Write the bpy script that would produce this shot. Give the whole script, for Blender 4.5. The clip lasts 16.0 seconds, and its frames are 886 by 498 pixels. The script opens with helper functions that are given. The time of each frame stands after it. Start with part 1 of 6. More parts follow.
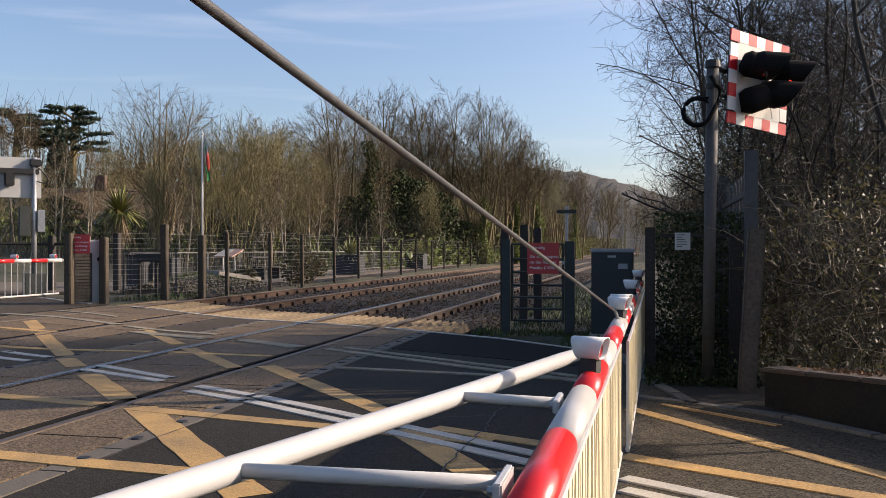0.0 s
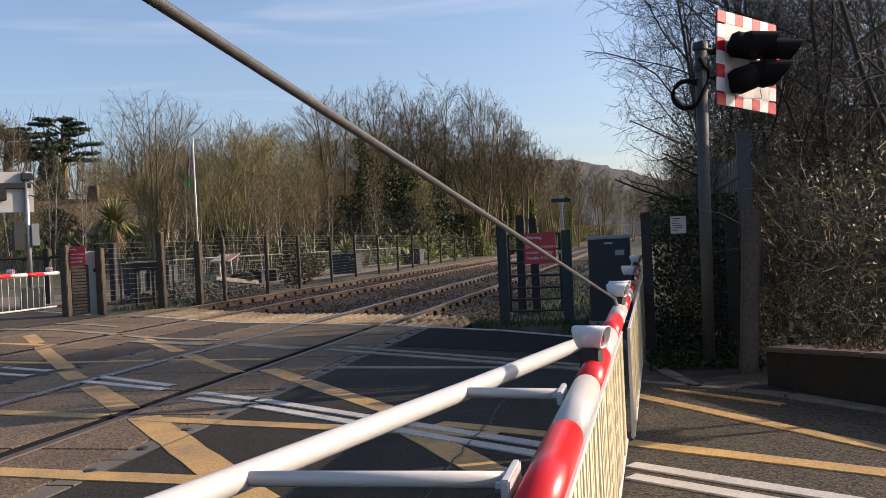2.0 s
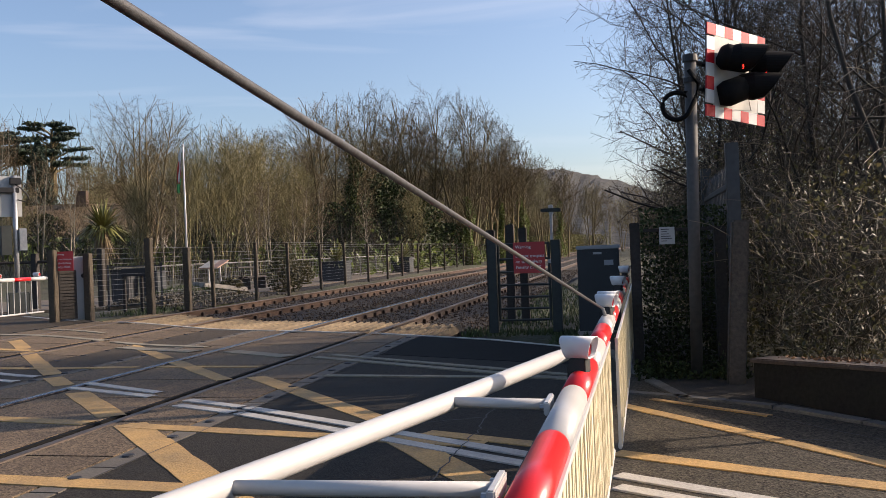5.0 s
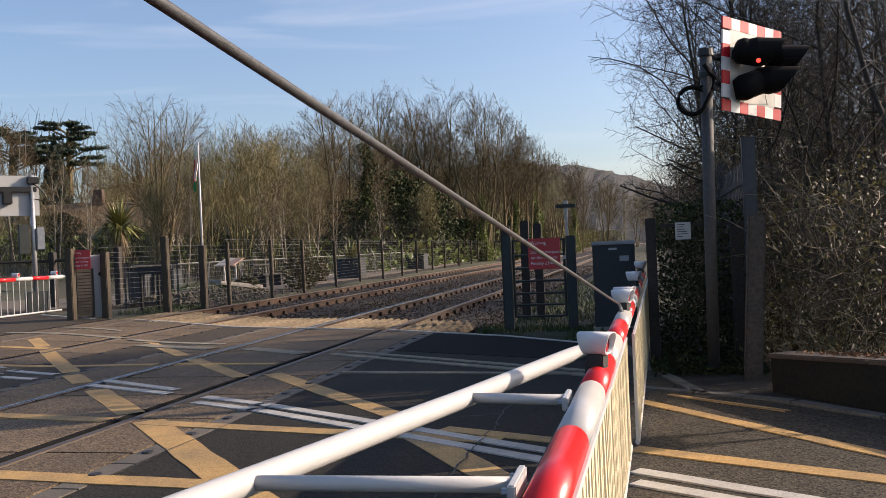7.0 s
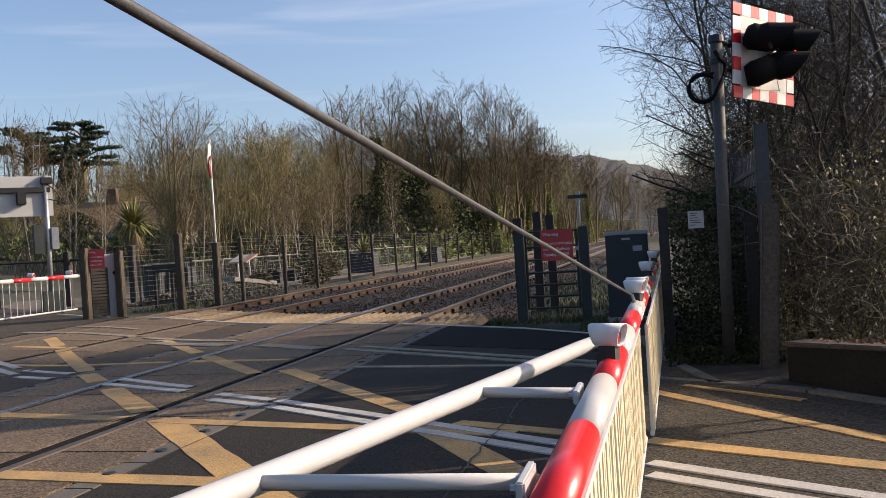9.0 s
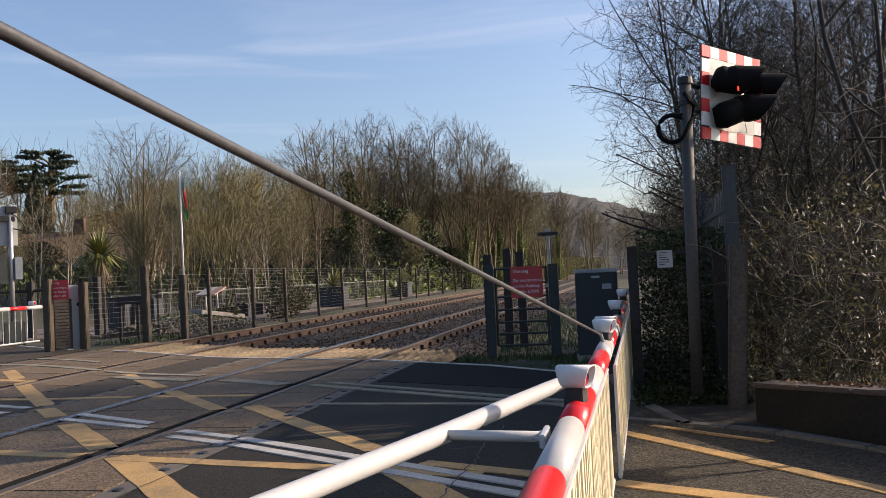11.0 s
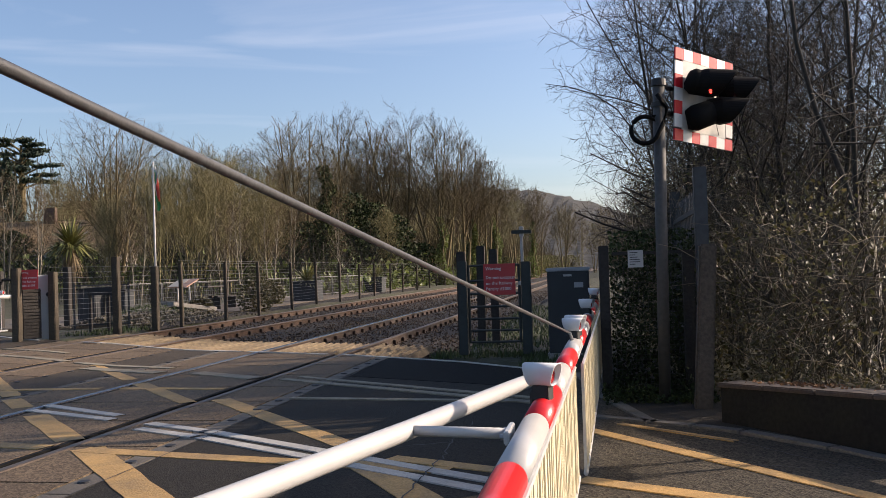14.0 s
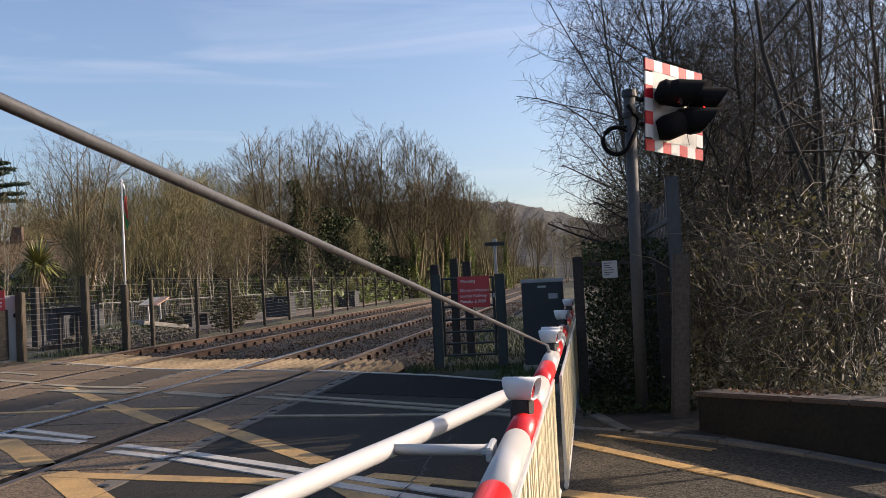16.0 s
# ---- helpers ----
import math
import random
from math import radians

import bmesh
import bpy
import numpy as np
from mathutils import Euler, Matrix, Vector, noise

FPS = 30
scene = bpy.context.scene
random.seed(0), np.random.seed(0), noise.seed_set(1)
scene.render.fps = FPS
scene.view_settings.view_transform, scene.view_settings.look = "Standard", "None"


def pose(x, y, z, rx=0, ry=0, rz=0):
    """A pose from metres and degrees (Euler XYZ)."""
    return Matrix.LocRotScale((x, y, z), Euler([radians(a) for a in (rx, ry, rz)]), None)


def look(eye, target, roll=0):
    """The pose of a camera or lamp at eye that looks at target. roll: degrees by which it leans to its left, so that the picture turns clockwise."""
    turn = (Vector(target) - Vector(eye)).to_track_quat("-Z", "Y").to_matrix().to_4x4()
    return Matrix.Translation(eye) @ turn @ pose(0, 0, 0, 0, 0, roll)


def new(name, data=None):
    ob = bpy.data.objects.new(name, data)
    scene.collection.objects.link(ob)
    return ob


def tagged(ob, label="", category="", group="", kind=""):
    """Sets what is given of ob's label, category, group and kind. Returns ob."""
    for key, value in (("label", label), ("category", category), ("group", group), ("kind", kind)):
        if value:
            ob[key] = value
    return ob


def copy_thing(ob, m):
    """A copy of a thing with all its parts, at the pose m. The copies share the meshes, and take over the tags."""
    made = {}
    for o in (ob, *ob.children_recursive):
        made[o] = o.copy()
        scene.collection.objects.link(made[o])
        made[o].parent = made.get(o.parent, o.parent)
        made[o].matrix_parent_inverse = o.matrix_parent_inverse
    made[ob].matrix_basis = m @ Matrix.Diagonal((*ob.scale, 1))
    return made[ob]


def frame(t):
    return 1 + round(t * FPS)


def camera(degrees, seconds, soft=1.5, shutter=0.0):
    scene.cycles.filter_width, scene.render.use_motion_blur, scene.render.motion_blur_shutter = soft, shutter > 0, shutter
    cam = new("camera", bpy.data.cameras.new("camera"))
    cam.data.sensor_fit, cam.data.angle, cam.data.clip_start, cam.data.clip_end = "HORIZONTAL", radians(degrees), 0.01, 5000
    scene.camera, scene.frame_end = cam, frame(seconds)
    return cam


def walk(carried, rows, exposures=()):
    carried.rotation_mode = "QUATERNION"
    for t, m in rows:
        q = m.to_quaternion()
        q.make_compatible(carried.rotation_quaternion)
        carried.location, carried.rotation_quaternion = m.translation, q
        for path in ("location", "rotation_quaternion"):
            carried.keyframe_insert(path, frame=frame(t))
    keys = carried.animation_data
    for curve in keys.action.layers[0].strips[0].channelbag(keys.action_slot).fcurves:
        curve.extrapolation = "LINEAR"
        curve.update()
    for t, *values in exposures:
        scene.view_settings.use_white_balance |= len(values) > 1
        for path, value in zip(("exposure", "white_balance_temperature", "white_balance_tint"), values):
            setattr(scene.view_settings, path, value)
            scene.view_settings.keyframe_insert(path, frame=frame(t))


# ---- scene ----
cam = camera(52.0, 16.0, soft=0.7)
PATH = [  # seconds, eye, yaw to the left of +y, pitch, roll
    (0.0, 0.007, 0.002, 1.158, 12.59, 0.02, 0.04),
    (0.5, 0.001, 0.008, 1.166, 12.51, -0.08, -0.68),
    (1.0, 0.004, 0.021, 1.168, 12.16, 0.14, -1.86),
    (1.5, 0.003, 0.015, 1.167, 12.27, -0.09, -2.14),
    (2.0, 0.004, 0.012, 1.166, 12.36, -0.36, -2.70),
    (2.5, 0.016, 0.006, 1.172, 11.95, -0.40, -2.88),
    (3.0, 0.017, 0.018, 1.172, 11.48, -0.18, -2.45),
    (3.5, 0.019, 0.012, 1.171, 11.40, 0.01, -2.45),
    (4.0, 0.016, 0.013, 1.168, 11.45, 0.00, -2.26),
    (6.5, 0.002, 0.005, 1.172, 12.27, 0.39, -2.46),
    (7.0, -0.000, 0.001, 1.169, 12.60, -0.04, -2.50),
    (7.5, 0.003, -0.009, 1.171, 13.06, -0.23, -2.58),
    (8.0, 0.010, 0.010, 1.165, 13.94, -0.54, -3.11),
    (10.5, 0.016, 0.073, 1.182, 12.23, 0.52, -3.75),
    (11.0, 0.018, 0.091, 1.183, 11.54, 1.65, -2.76),
    (11.5, 0.017, 0.069, 1.184, 10.62, 2.15, -2.33),
    (12.0, 0.024, 0.055, 1.193, 10.25, 2.53, -1.69),
    (12.5, 0.008, 0.080, 1.172, 10.69, 1.93, -0.19),
    (13.0, 0.026, 0.070, 1.170, 10.82, 0.62, -0.43),
    (13.5, 0.046, 0.064, 1.181, 10.51, 0.50, -1.72),
    (14.0, 0.043, 0.074, 1.186, 9.98, 1.33, -1.82),
    (14.5, 0.042, 0.096, 1.191, 8.78, 2.05, -2.41),
    (15.0, 0.026, 0.103, 1.189, 8.04, 2.15, -2.68),
    (15.5, 0.024, 0.115, 1.192, 8.04, 1.92, -2.69),
    (16.0, 0.020, 0.104, 1.195, 8.20, 2.06, -2.85),
]


def aim(x, y, z, yaw, pitch, roll):
    a, b = radians(yaw), radians(pitch)
    ahead = Vector((-math.sin(a) * math.cos(b), math.cos(a) * math.cos(b), math.sin(b)))
    return look((x, y, z), Vector((x, y, z)) + ahead, roll)


walk(cam, [(row[0], aim(*row[1:])) for row in PATH], [(0, 0.58, 7100, 18), (16, 0.58, 7100, 18)])

# ---- light ----
SUN_AZ, SUN_EL = 24.0, 23.0  # from +x towards +y, above the horizon
to_sun = Vector((math.cos(radians(SUN_AZ)) * math.cos(radians(SUN_EL)), math.sin(radians(SUN_AZ)) * math.cos(radians(SUN_EL)), math.sin(radians(SUN_EL))))
lamp = bpy.data.lights.new("sun", "SUN")
lamp.energy, lamp.angle, lamp.color = 5.0, radians(0.53), (1.0, 0.885, 0.74)
new("sun", lamp).matrix_world = look(to_sun * 60, (0, 0, 0))

world = bpy.data.worlds.new("world")
scene.world = world
world.use_nodes = True
wn, wl = world.node_tree.nodes, world.node_tree.links
sky = wn.new("ShaderNodeTexSky")
sky.sky_type, sky.sun_disc = "NISHITA", False
sky.sun_elevation, sky.sun_rotation = radians(SUN_EL), radians(90 - SUN_AZ)
sky.air_density, sky.dust_density, sky.ozone_density = 1.0, 2.0, 3.9
# thin cirrus streaks
coord = wn.new("ShaderNodeTexCoord")
stretch = wn.new("ShaderNodeMapping")
stretch.inputs["Scale"].default_value = (1.4, 2.2, 14.0)
streak = wn.new("ShaderNodeTexNoise")
streak.inputs["Scale"].default_value, streak.inputs["Detail"].default_value, streak.inputs["Distortion"].default_value = 1.6, 6.0, 0.6
thin = wn.new("ShaderNodeMapRange")
thin.inputs["From Min"].default_value, thin.inputs["From Max"].default_value, thin.inputs["To Max"].default_value = 0.52, 0.85, 0.22
veil = wn.new("ShaderNodeMix")
veil.data_type = "RGBA"
veil.inputs["B"].default_value = (6.0, 6.2, 6.6, 1)
wl.new(coord.outputs["Generated"], stretch.inputs["Vector"])
wl.new(stretch.outputs["Vector"], streak.inputs["Vector"])
wl.new(streak.outputs["Fac"], thin.inputs["Value"])
wl.new(thin.outputs["Result"], veil.inputs["Factor"])
wl.new(sky.outputs["Color"], veil.inputs["A"])
wl.new(veil.outputs["Result"], wn["Background"].inputs["Color"])
wn["Background"].inputs["Strength"].default_value = 0.142

# ---- materials ----
def material(name, colour, rough=0.7, metal=0.0, grain=30.0, vary=0.25, stain=2.0, blotch=0.3, bump=0.2, dirt=None, spread=0.0, spec=0.5, depth=0.01, chips=0.0, chip=0.5):
    """Principled surface with variation at two scales; dirt: a second colour that blotches it; spread: change from piece to piece; chips: how many stone chips to a metre."""
    m = bpy.data.materials.new(name)
    m.use_nodes = True
    n, l = m.node_tree.nodes, m.node_tree.links
    p = n["Principled BSDF"]
    p.inputs["Roughness"].default_value, p.inputs["Metallic"].default_value = rough, metal
    p.inputs["Specular IOR Level"].default_value = spec
    tc = n.new("ShaderNodeTexCoord")
    fine, big = n.new("ShaderNodeTexNoise"), n.new("ShaderNodeTexNoise")
    fine.inputs["Scale"].default_value, fine.inputs["Detail"].default_value = grain, 4
    big.inputs["Scale"].default_value, big.inputs["Detail"].default_value, big.inputs["Roughness"].default_value = stain, 6, 0.65
    l.new(tc.outputs["Object"], fine.inputs["Vector"])
    l.new(tc.outputs["Object"], big.inputs["Vector"])
    mul = n.new("ShaderNodeMapRange")
    mul.inputs["From Min"].default_value, mul.inputs["From Max"].default_value = 0.25, 0.75
    mul.inputs["To Min"].default_value, mul.inputs["To Max"].default_value = 1 - vary, 1 + vary
    l.new(fine.outputs["Fac"], mul.inputs["Value"])
    mask = n.new("ShaderNodeMapRange")
    mask.inputs["From Min"].default_value, mask.inputs["From Max"].default_value, mask.inputs["To Max"].default_value = 0.42, 0.68, blotch
    l.new(big.outputs["Fac"], mask.inputs["Value"])
    mix = n.new("ShaderNodeMix")
    mix.data_type = "RGBA"
    mix.inputs["A"].default_value = (*colour, 1)
    mix.inputs["B"].default_value = (*(dirt or [c * 0.45 for c in colour]), 1)
    l.new(mask.outputs["Result"], mix.inputs["Factor"])
    hsv = n.new("ShaderNodeHueSaturation")
    l.new(mix.outputs["Result"], hsv.inputs["Color"])
    value = mul.outputs["Result"]
    if spread:
        info, rnd, both = n.new("ShaderNodeObjectInfo"), n.new("ShaderNodeMapRange"), n.new("ShaderNodeMath")
        rnd.inputs["To Min"].default_value, rnd.inputs["To Max"].default_value = 1 - spread, 1 + spread
        both.operation = "MULTIPLY"
        l.new(info.outputs["Random"], rnd.inputs["Value"])
        l.new(rnd.outputs["Result"], both.inputs[0])
        l.new(value, both.inputs[1])
        value = both.outputs["Value"]
    height = fine.outputs["Fac"]
    if chips:
        cells, pick, tone, both = n.new("ShaderNodeTexVoronoi"), n.new("ShaderNodeSeparateColor"), n.new("ShaderNodeMapRange"), n.new("ShaderNodeMath")
        cells.inputs["Scale"].default_value = chips
        l.new(tc.outputs["Object"], cells.inputs["Vector"])
        l.new(cells.outputs["Color"], pick.inputs["Color"])
        tone.inputs["To Min"].default_value, tone.inputs["To Max"].default_value = 1 - chip, 1 + chip
        both.operation = "MULTIPLY"
        l.new(pick.outputs["Red"], tone.inputs["Value"])
        l.new(tone.outputs["Result"], both.inputs[0])
        l.new(value, both.inputs[1])
        value, height = both.outputs["Value"], cells.outputs["Distance"]
    l.new(value, hsv.inputs["Value"])
    l.new(hsv.outputs["Color"], p.inputs["Base Color"])
    if bump:
        b = n.new("ShaderNodeBump")
        b.inputs["Strength"].default_value, b.inputs["Distance"].default_value = bump, depth
        l.new(height, b.inputs["Height"])
        l.new(b.outputs["Normal"], p.inputs["Normal"])
    return m


def lets_light(m, share=0.4):
    """Lets part of the light through a thin leaf."""
    n, l = m.node_tree.nodes, m.node_tree.links
    p = n["Principled BSDF"]
    thru, both = n.new("ShaderNodeBsdfTranslucent"), n.new("ShaderNodeMixShader")
    l.new(p.inputs["Base Color"].links[0].from_socket, thru.inputs["Color"])
    both.inputs[0].default_value = share
    l.new(p.outputs["BSDF"], both.inputs[1])
    l.new(thru.outputs["BSDF"], both.inputs[2])
    l.new(both.outputs["Shader"], n["Material Output"].inputs["Surface"])
    return m


def island(m, amount=0.35):
    """Adds a change of brightness from loose piece to loose piece."""
    n, l = m.node_tree.nodes, m.node_tree.links
    p = n["Principled BSDF"]
    src = p.inputs["Base Color"].links[0].from_socket
    geo, rnd, hsv = n.new("ShaderNodeNewGeometry"), n.new("ShaderNodeMapRange"), n.new("ShaderNodeHueSaturation")
    rnd.inputs["To Min"].default_value, rnd.inputs["To Max"].default_value = 1 - amount, 1 + amount
    l.new(geo.outputs["Random Per Island"], rnd.inputs["Value"])
    l.new(rnd.outputs["Result"], hsv.inputs["Value"])
    l.new(src, hsv.inputs["Color"])
    l.new(hsv.outputs["Color"], p.inputs["Base Color"])
    return m


ASPHALT = material("asphalt", (0.0598, 0.0458, 0.0309), 0.85, grain=60, vary=0.25, stain=0.5, blotch=0.5, bump=0.6, dirt=(0.0373, 0.0307, 0.0224), depth=0.004, chips=95, chip=0.55, spec=0.25)
ASPHALT_MID = material("grey asphalt", (0.0262, 0.0226, 0.0173), 0.85, grain=60, vary=0.25, stain=0.6, blotch=0.5, bump=0.6, dirt=(0.0188, 0.0171, 0.0138), depth=0.004, chips=105, chip=0.6, spec=0.2)
ASPHALT_DARK = material("dark asphalt", (0.0107, 0.0107, 0.0107), 0.85, grain=60, vary=0.25, stain=0.9, blotch=0.3, bump=0.5, depth=0.004, chips=110, chip=0.5, spec=0.1)
ASPHALT_EAST = material("gritty road asphalt", (0.0540, 0.0465, 0.0345), 0.9, grain=60, vary=0.3, stain=0.7, blotch=0.55, bump=0.8, dirt=(0.0270, 0.0230, 0.0172), depth=0.005, chips=80, chip=0.7, spec=0.2)
PANEL = material("crossing panel", (0.1304, 0.0936, 0.0589), 0.8, grain=50, vary=0.25, stain=0.8, blotch=0.6, bump=0.6, dirt=(0.0652, 0.0485, 0.0331), spread=0.12, depth=0.004, chips=85, chip=0.65, spec=0.25)
EDGE = material("edge beam", (0.108, 0.092, 0.072), 0.8, grain=60, vary=0.25, stain=2.5, blotch=0.4, bump=0.4, spread=0.1)
YELLOW = material("worn yellow paint", (0.4328, 0.2627, 0.0927), 0.75, grain=70, vary=0.3, stain=2.5, blotch=0.75, bump=0.5, dirt=(0.201, 0.1391, 0.0695))
WHITE_LINE = material("worn white paint", (0.42, 0.402, 0.365), 0.75, grain=70, vary=0.2, stain=3.0, blotch=0.5, bump=0.5, dirt=(0.24, 0.224, 0.208))
FADED = material("faded line paint", (0.2371, 0.2052, 0.1438), 0.8, grain=60, vary=0.3, stain=3.0, blotch=0.7, bump=0.5, dirt=(0.1107, 0.0912, 0.0654))
RAIL_RUST = material("rusty rail", (0.058, 0.029, 0.015), 0.85, grain=50, vary=0.3, stain=4, blotch=0.5, bump=0.5, dirt=(0.03, 0.016, 0.009))
# darker copy of the rusty rail: the near track's shade in its colour
RAIL_SHADED = material("rail side darkened for shade", (0.045, 0.024, 0.014), 0.8, grain=50, vary=0.3, stain=4, blotch=0.5, bump=0.5, dirt=(0.02, 0.012, 0.008))
RAIL_TOP = material("polished rail head", (0.24, 0.24, 0.25), 0.27, 1.0, grain=20, vary=0.1, stain=3, blotch=0.25, bump=0.05)
RAIL_DULL = material("dull brown rail head", (0.105, 0.078, 0.058), 0.5, 0.5, grain=20, vary=0.15, stain=3, blotch=0.35, bump=0.05)
BALLAST = island(material("ballast stone", (0.046, 0.031, 0.0185), 0.9, grain=40, vary=0.3, stain=1.2, blotch=0.5, bump=0.4, dirt=(0.052, 0.034, 0.022)), 0.75)
HEAP = island(material("pale loose stone", (0.105, 0.092, 0.066), 0.9, grain=40, vary=0.3, stain=1.2, blotch=0.4, bump=0.3), 0.5)
BED = material("ballast bed", (0.019, 0.0135, 0.0095), 0.95, grain=12, vary=0.3, stain=0.8, blotch=0.5, bump=1.0, depth=0.03, chips=24, chip=0.65)
CHAIR = material("dark rail chair", (0.04, 0.022, 0.013), 0.85, grain=40, vary=0.3, stain=5, blotch=0.4, bump=0.2)
SLEEPER = material("timber sleeper", (0.0684, 0.0502, 0.0365), 0.9, grain=25, vary=0.35, stain=3, blotch=0.5, bump=0.5, spread=0.2)
CONCRETE = material("concrete", (0.288, 0.264, 0.232), 0.9, grain=50, vary=0.2, stain=2.5, blotch=0.4, bump=0.3, spread=0.1)
KERB = material("worn kerb stone", (0.125, 0.118, 0.104), 0.9, grain=60, vary=0.25, stain=3, blotch=0.5, bump=0.4, spread=0.15)
LITTER = island(material("dry fallen leaves", (0.16, 0.075, 0.03), 0.7, grain=20, vary=0.3, stain=4, blotch=0.5, bump=0), 0.5)
GUARD = material("trespass guard timber", (0.19, 0.140, 0.080), 0.85, grain=40, vary=0.3, stain=4, blotch=0.8, bump=0.4, dirt=(0.075, 0.05, 0.028), spread=0.3)
EARTH = material("winter grass and earth", (0.0386, 0.035, 0.0184), 0.95, grain=6, vary=0.4, stain=0.4, blotch=0.6, bump=1.0, dirt=(0.046, 0.0598, 0.0184), depth=0.05)
GRASS = island(material("grass", (0.0347, 0.0595, 0.0124), 0.7, grain=8, vary=0.3, stain=1.0, blotch=0.4, bump=0, dirt=(0.0645, 0.0595, 0.0248)), 0.4)
PAVING = material("pavement asphalt", (0.034, 0.031, 0.027), 0.85, grain=110, vary=0.4, stain=1.2, blotch=0.4, bump=0.7, depth=0.006, spec=0.2)
GRAVEL_PATH = material("pale gravel path", (0.115, 0.092, 0.068), 0.95, grain=40, vary=0.3, stain=1.0, blotch=0.4, bump=0.5)
WHITE = material("white gloss paint", (0.4641, 0.4568, 0.4422), 0.32, grain=14, vary=0.04, stain=3, blotch=0.18, bump=0.03, dirt=(0.3988, 0.377, 0.3335))
RED = material("red reflective band", (0.62, 0.018, 0.02), 0.28, grain=20, vary=0.06, stain=4, blotch=0.2, bump=0.02, dirt=(0.40, 0.02, 0.02))
CREAM = material("cream painted paling", (0.6458, 0.5796, 0.414), 0.45, grain=10, vary=0.06, stain=3, blotch=0.25, bump=0.03, dirt=(0.5134, 0.4306, 0.2732), spread=0.05)
HOOD = material("white plastic hood", (0.62, 0.62, 0.625), 0.4, grain=20, vary=0.03, stain=6, blotch=0.12, bump=0.02)
LENS = material("unlit red lens", (0.30, 0.008, 0.01), 0.2, grain=200, vary=0.15, stain=9, blotch=0.2, bump=0.2)
RUBBER = material("black rubber", (0.011, 0.011, 0.0116), 0.6, grain=40, vary=0.2, stain=6, blotch=0.3, bump=0.1)
GALV = material("galvanised steel", (0.336, 0.344, 0.352), 0.45, 0.7, grain=18, vary=0.15, stain=5, blotch=0.4, bump=0.08, dirt=(0.224, 0.216, 0.208))
ROPE = material("grey stay cable", (0.042, 0.043, 0.046), 0.55, 0.0, grain=120, vary=0.25, stain=6, blotch=0.3, bump=0.4, depth=0.002)
GREEN_STEEL = material("dark green painted steel", (0.0288, 0.036, 0.0336), 0.7, grain=20, vary=0.15, stain=4, blotch=0.4, bump=0.08)
THICKET = island(material("thicket stems", (0.058, 0.045, 0.025), 0.55, grain=5, vary=0.3, stain=1.5, blotch=0.5, bump=0, dirt=(0.0207, 0.0155, 0.0103)), 0.7)
PALISADE = material("grey palisade steel", (0.047, 0.051, 0.056), 0.5, 0.4, grain=20, vary=0.15, stain=4, blotch=0.4, bump=0.08)
CABINET = material("dark grey cabinet paint", (0.0256, 0.0288, 0.032), 0.6, grain=12, vary=0.1, stain=3, blotch=0.3, bump=0.05)
CAB_TOP = material("pale cabinet lid", (0.336, 0.352, 0.368), 0.4, grain=12, vary=0.1, stain=3, blotch=0.3, bump=0.05)
SIGN_RED = material("red sign face", (0.50, 0.03, 0.035), 0.4, grain=12, vary=0.08, stain=3, blotch=0.25, bump=0.02)
SIGN_WHITE = material("white sign face", (0.4044, 0.4044, 0.3931), 0.5, grain=12, vary=0.05, stain=3, blotch=0.2, bump=0.02)
PRINT = material("sign print", (0.74, 0.70, 0.68), 0.5, bump=0)
DARK_PRINT = material("dark print", (0.05, 0.05, 0.05), 0.6, bump=0)
SIGNAL_GREY = material("signal board centre", (0.47, 0.455, 0.42), 0.5, grain=12, vary=0.06, stain=4, blotch=0.3, bump=0.02)
BOARD_WHITE = material("white reflective border", (0.60, 0.59, 0.575), 0.5, grain=12, vary=0.05, stain=4, blotch=0.25, bump=0.02, dirt=(0.5, 0.48, 0.44))
BORDER_RED = material("red reflective border", (0.50, 0.010, 0.018), 0.5, grain=20, vary=0.06, stain=4, blotch=0.2, bump=0.02, spec=0.3)
COWL = material("sooty black cowl", (0.005, 0.005, 0.005), 0.8, grain=30, vary=0.2, stain=5, blotch=0.3, bump=0.05, spec=0.15)
BLACK = material("matt black housing", (0.008, 0.008, 0.009), 0.6, grain=30, vary=0.2, stain=5, blotch=0.3, bump=0.05)
POLE_GREY = material("weathered grey pole", (0.052, 0.05, 0.047), 0.7, grain=30, vary=0.2, stain=5, blotch=0.5, bump=0.15, dirt=(0.0576, 0.0544, 0.0512))
POST_WOOD = material("weathered oak post", (0.058, 0.045, 0.030), 0.9, grain=35, vary=0.35, stain=4, blotch=0.5, bump=0.6, spread=0.2)
GATE_POST = material("old gate post timber", (0.07, 0.057, 0.044), 0.9, grain=35, vary=0.35, stain=4, blotch=0.5, bump=0.6)
BOARD_TAN = material("faded tan board face", (0.462, 0.275, 0.187), 0.6, grain=12, vary=0.1, stain=4, blotch=0.4, bump=0.02)
DARK_WOOD = material("dark stained timber", (0.032, 0.0272, 0.0232), 0.85, grain=35, vary=0.35, stain=4, blotch=0.4, bump=0.5, spread=0.15)
RAILING = material("dull galvanised railing", (0.17, 0.165, 0.155), 0.6, 0.2, grain=18, vary=0.15, stain=5, blotch=0.4, bump=0)
WIRE = material("fence wire", (0.22, 0.21, 0.20), 0.5, 0.6, bump=0)
DARK_WIRE = material("dull mesh wire", (0.045, 0.04, 0.036), 0.6, 0.4, bump=0)
BRICK = material("dark old brick", (0.10, 0.065, 0.048), 0.9, grain=30, vary=0.3, stain=4, blotch=0.5, bump=0.5, spread=0.2)
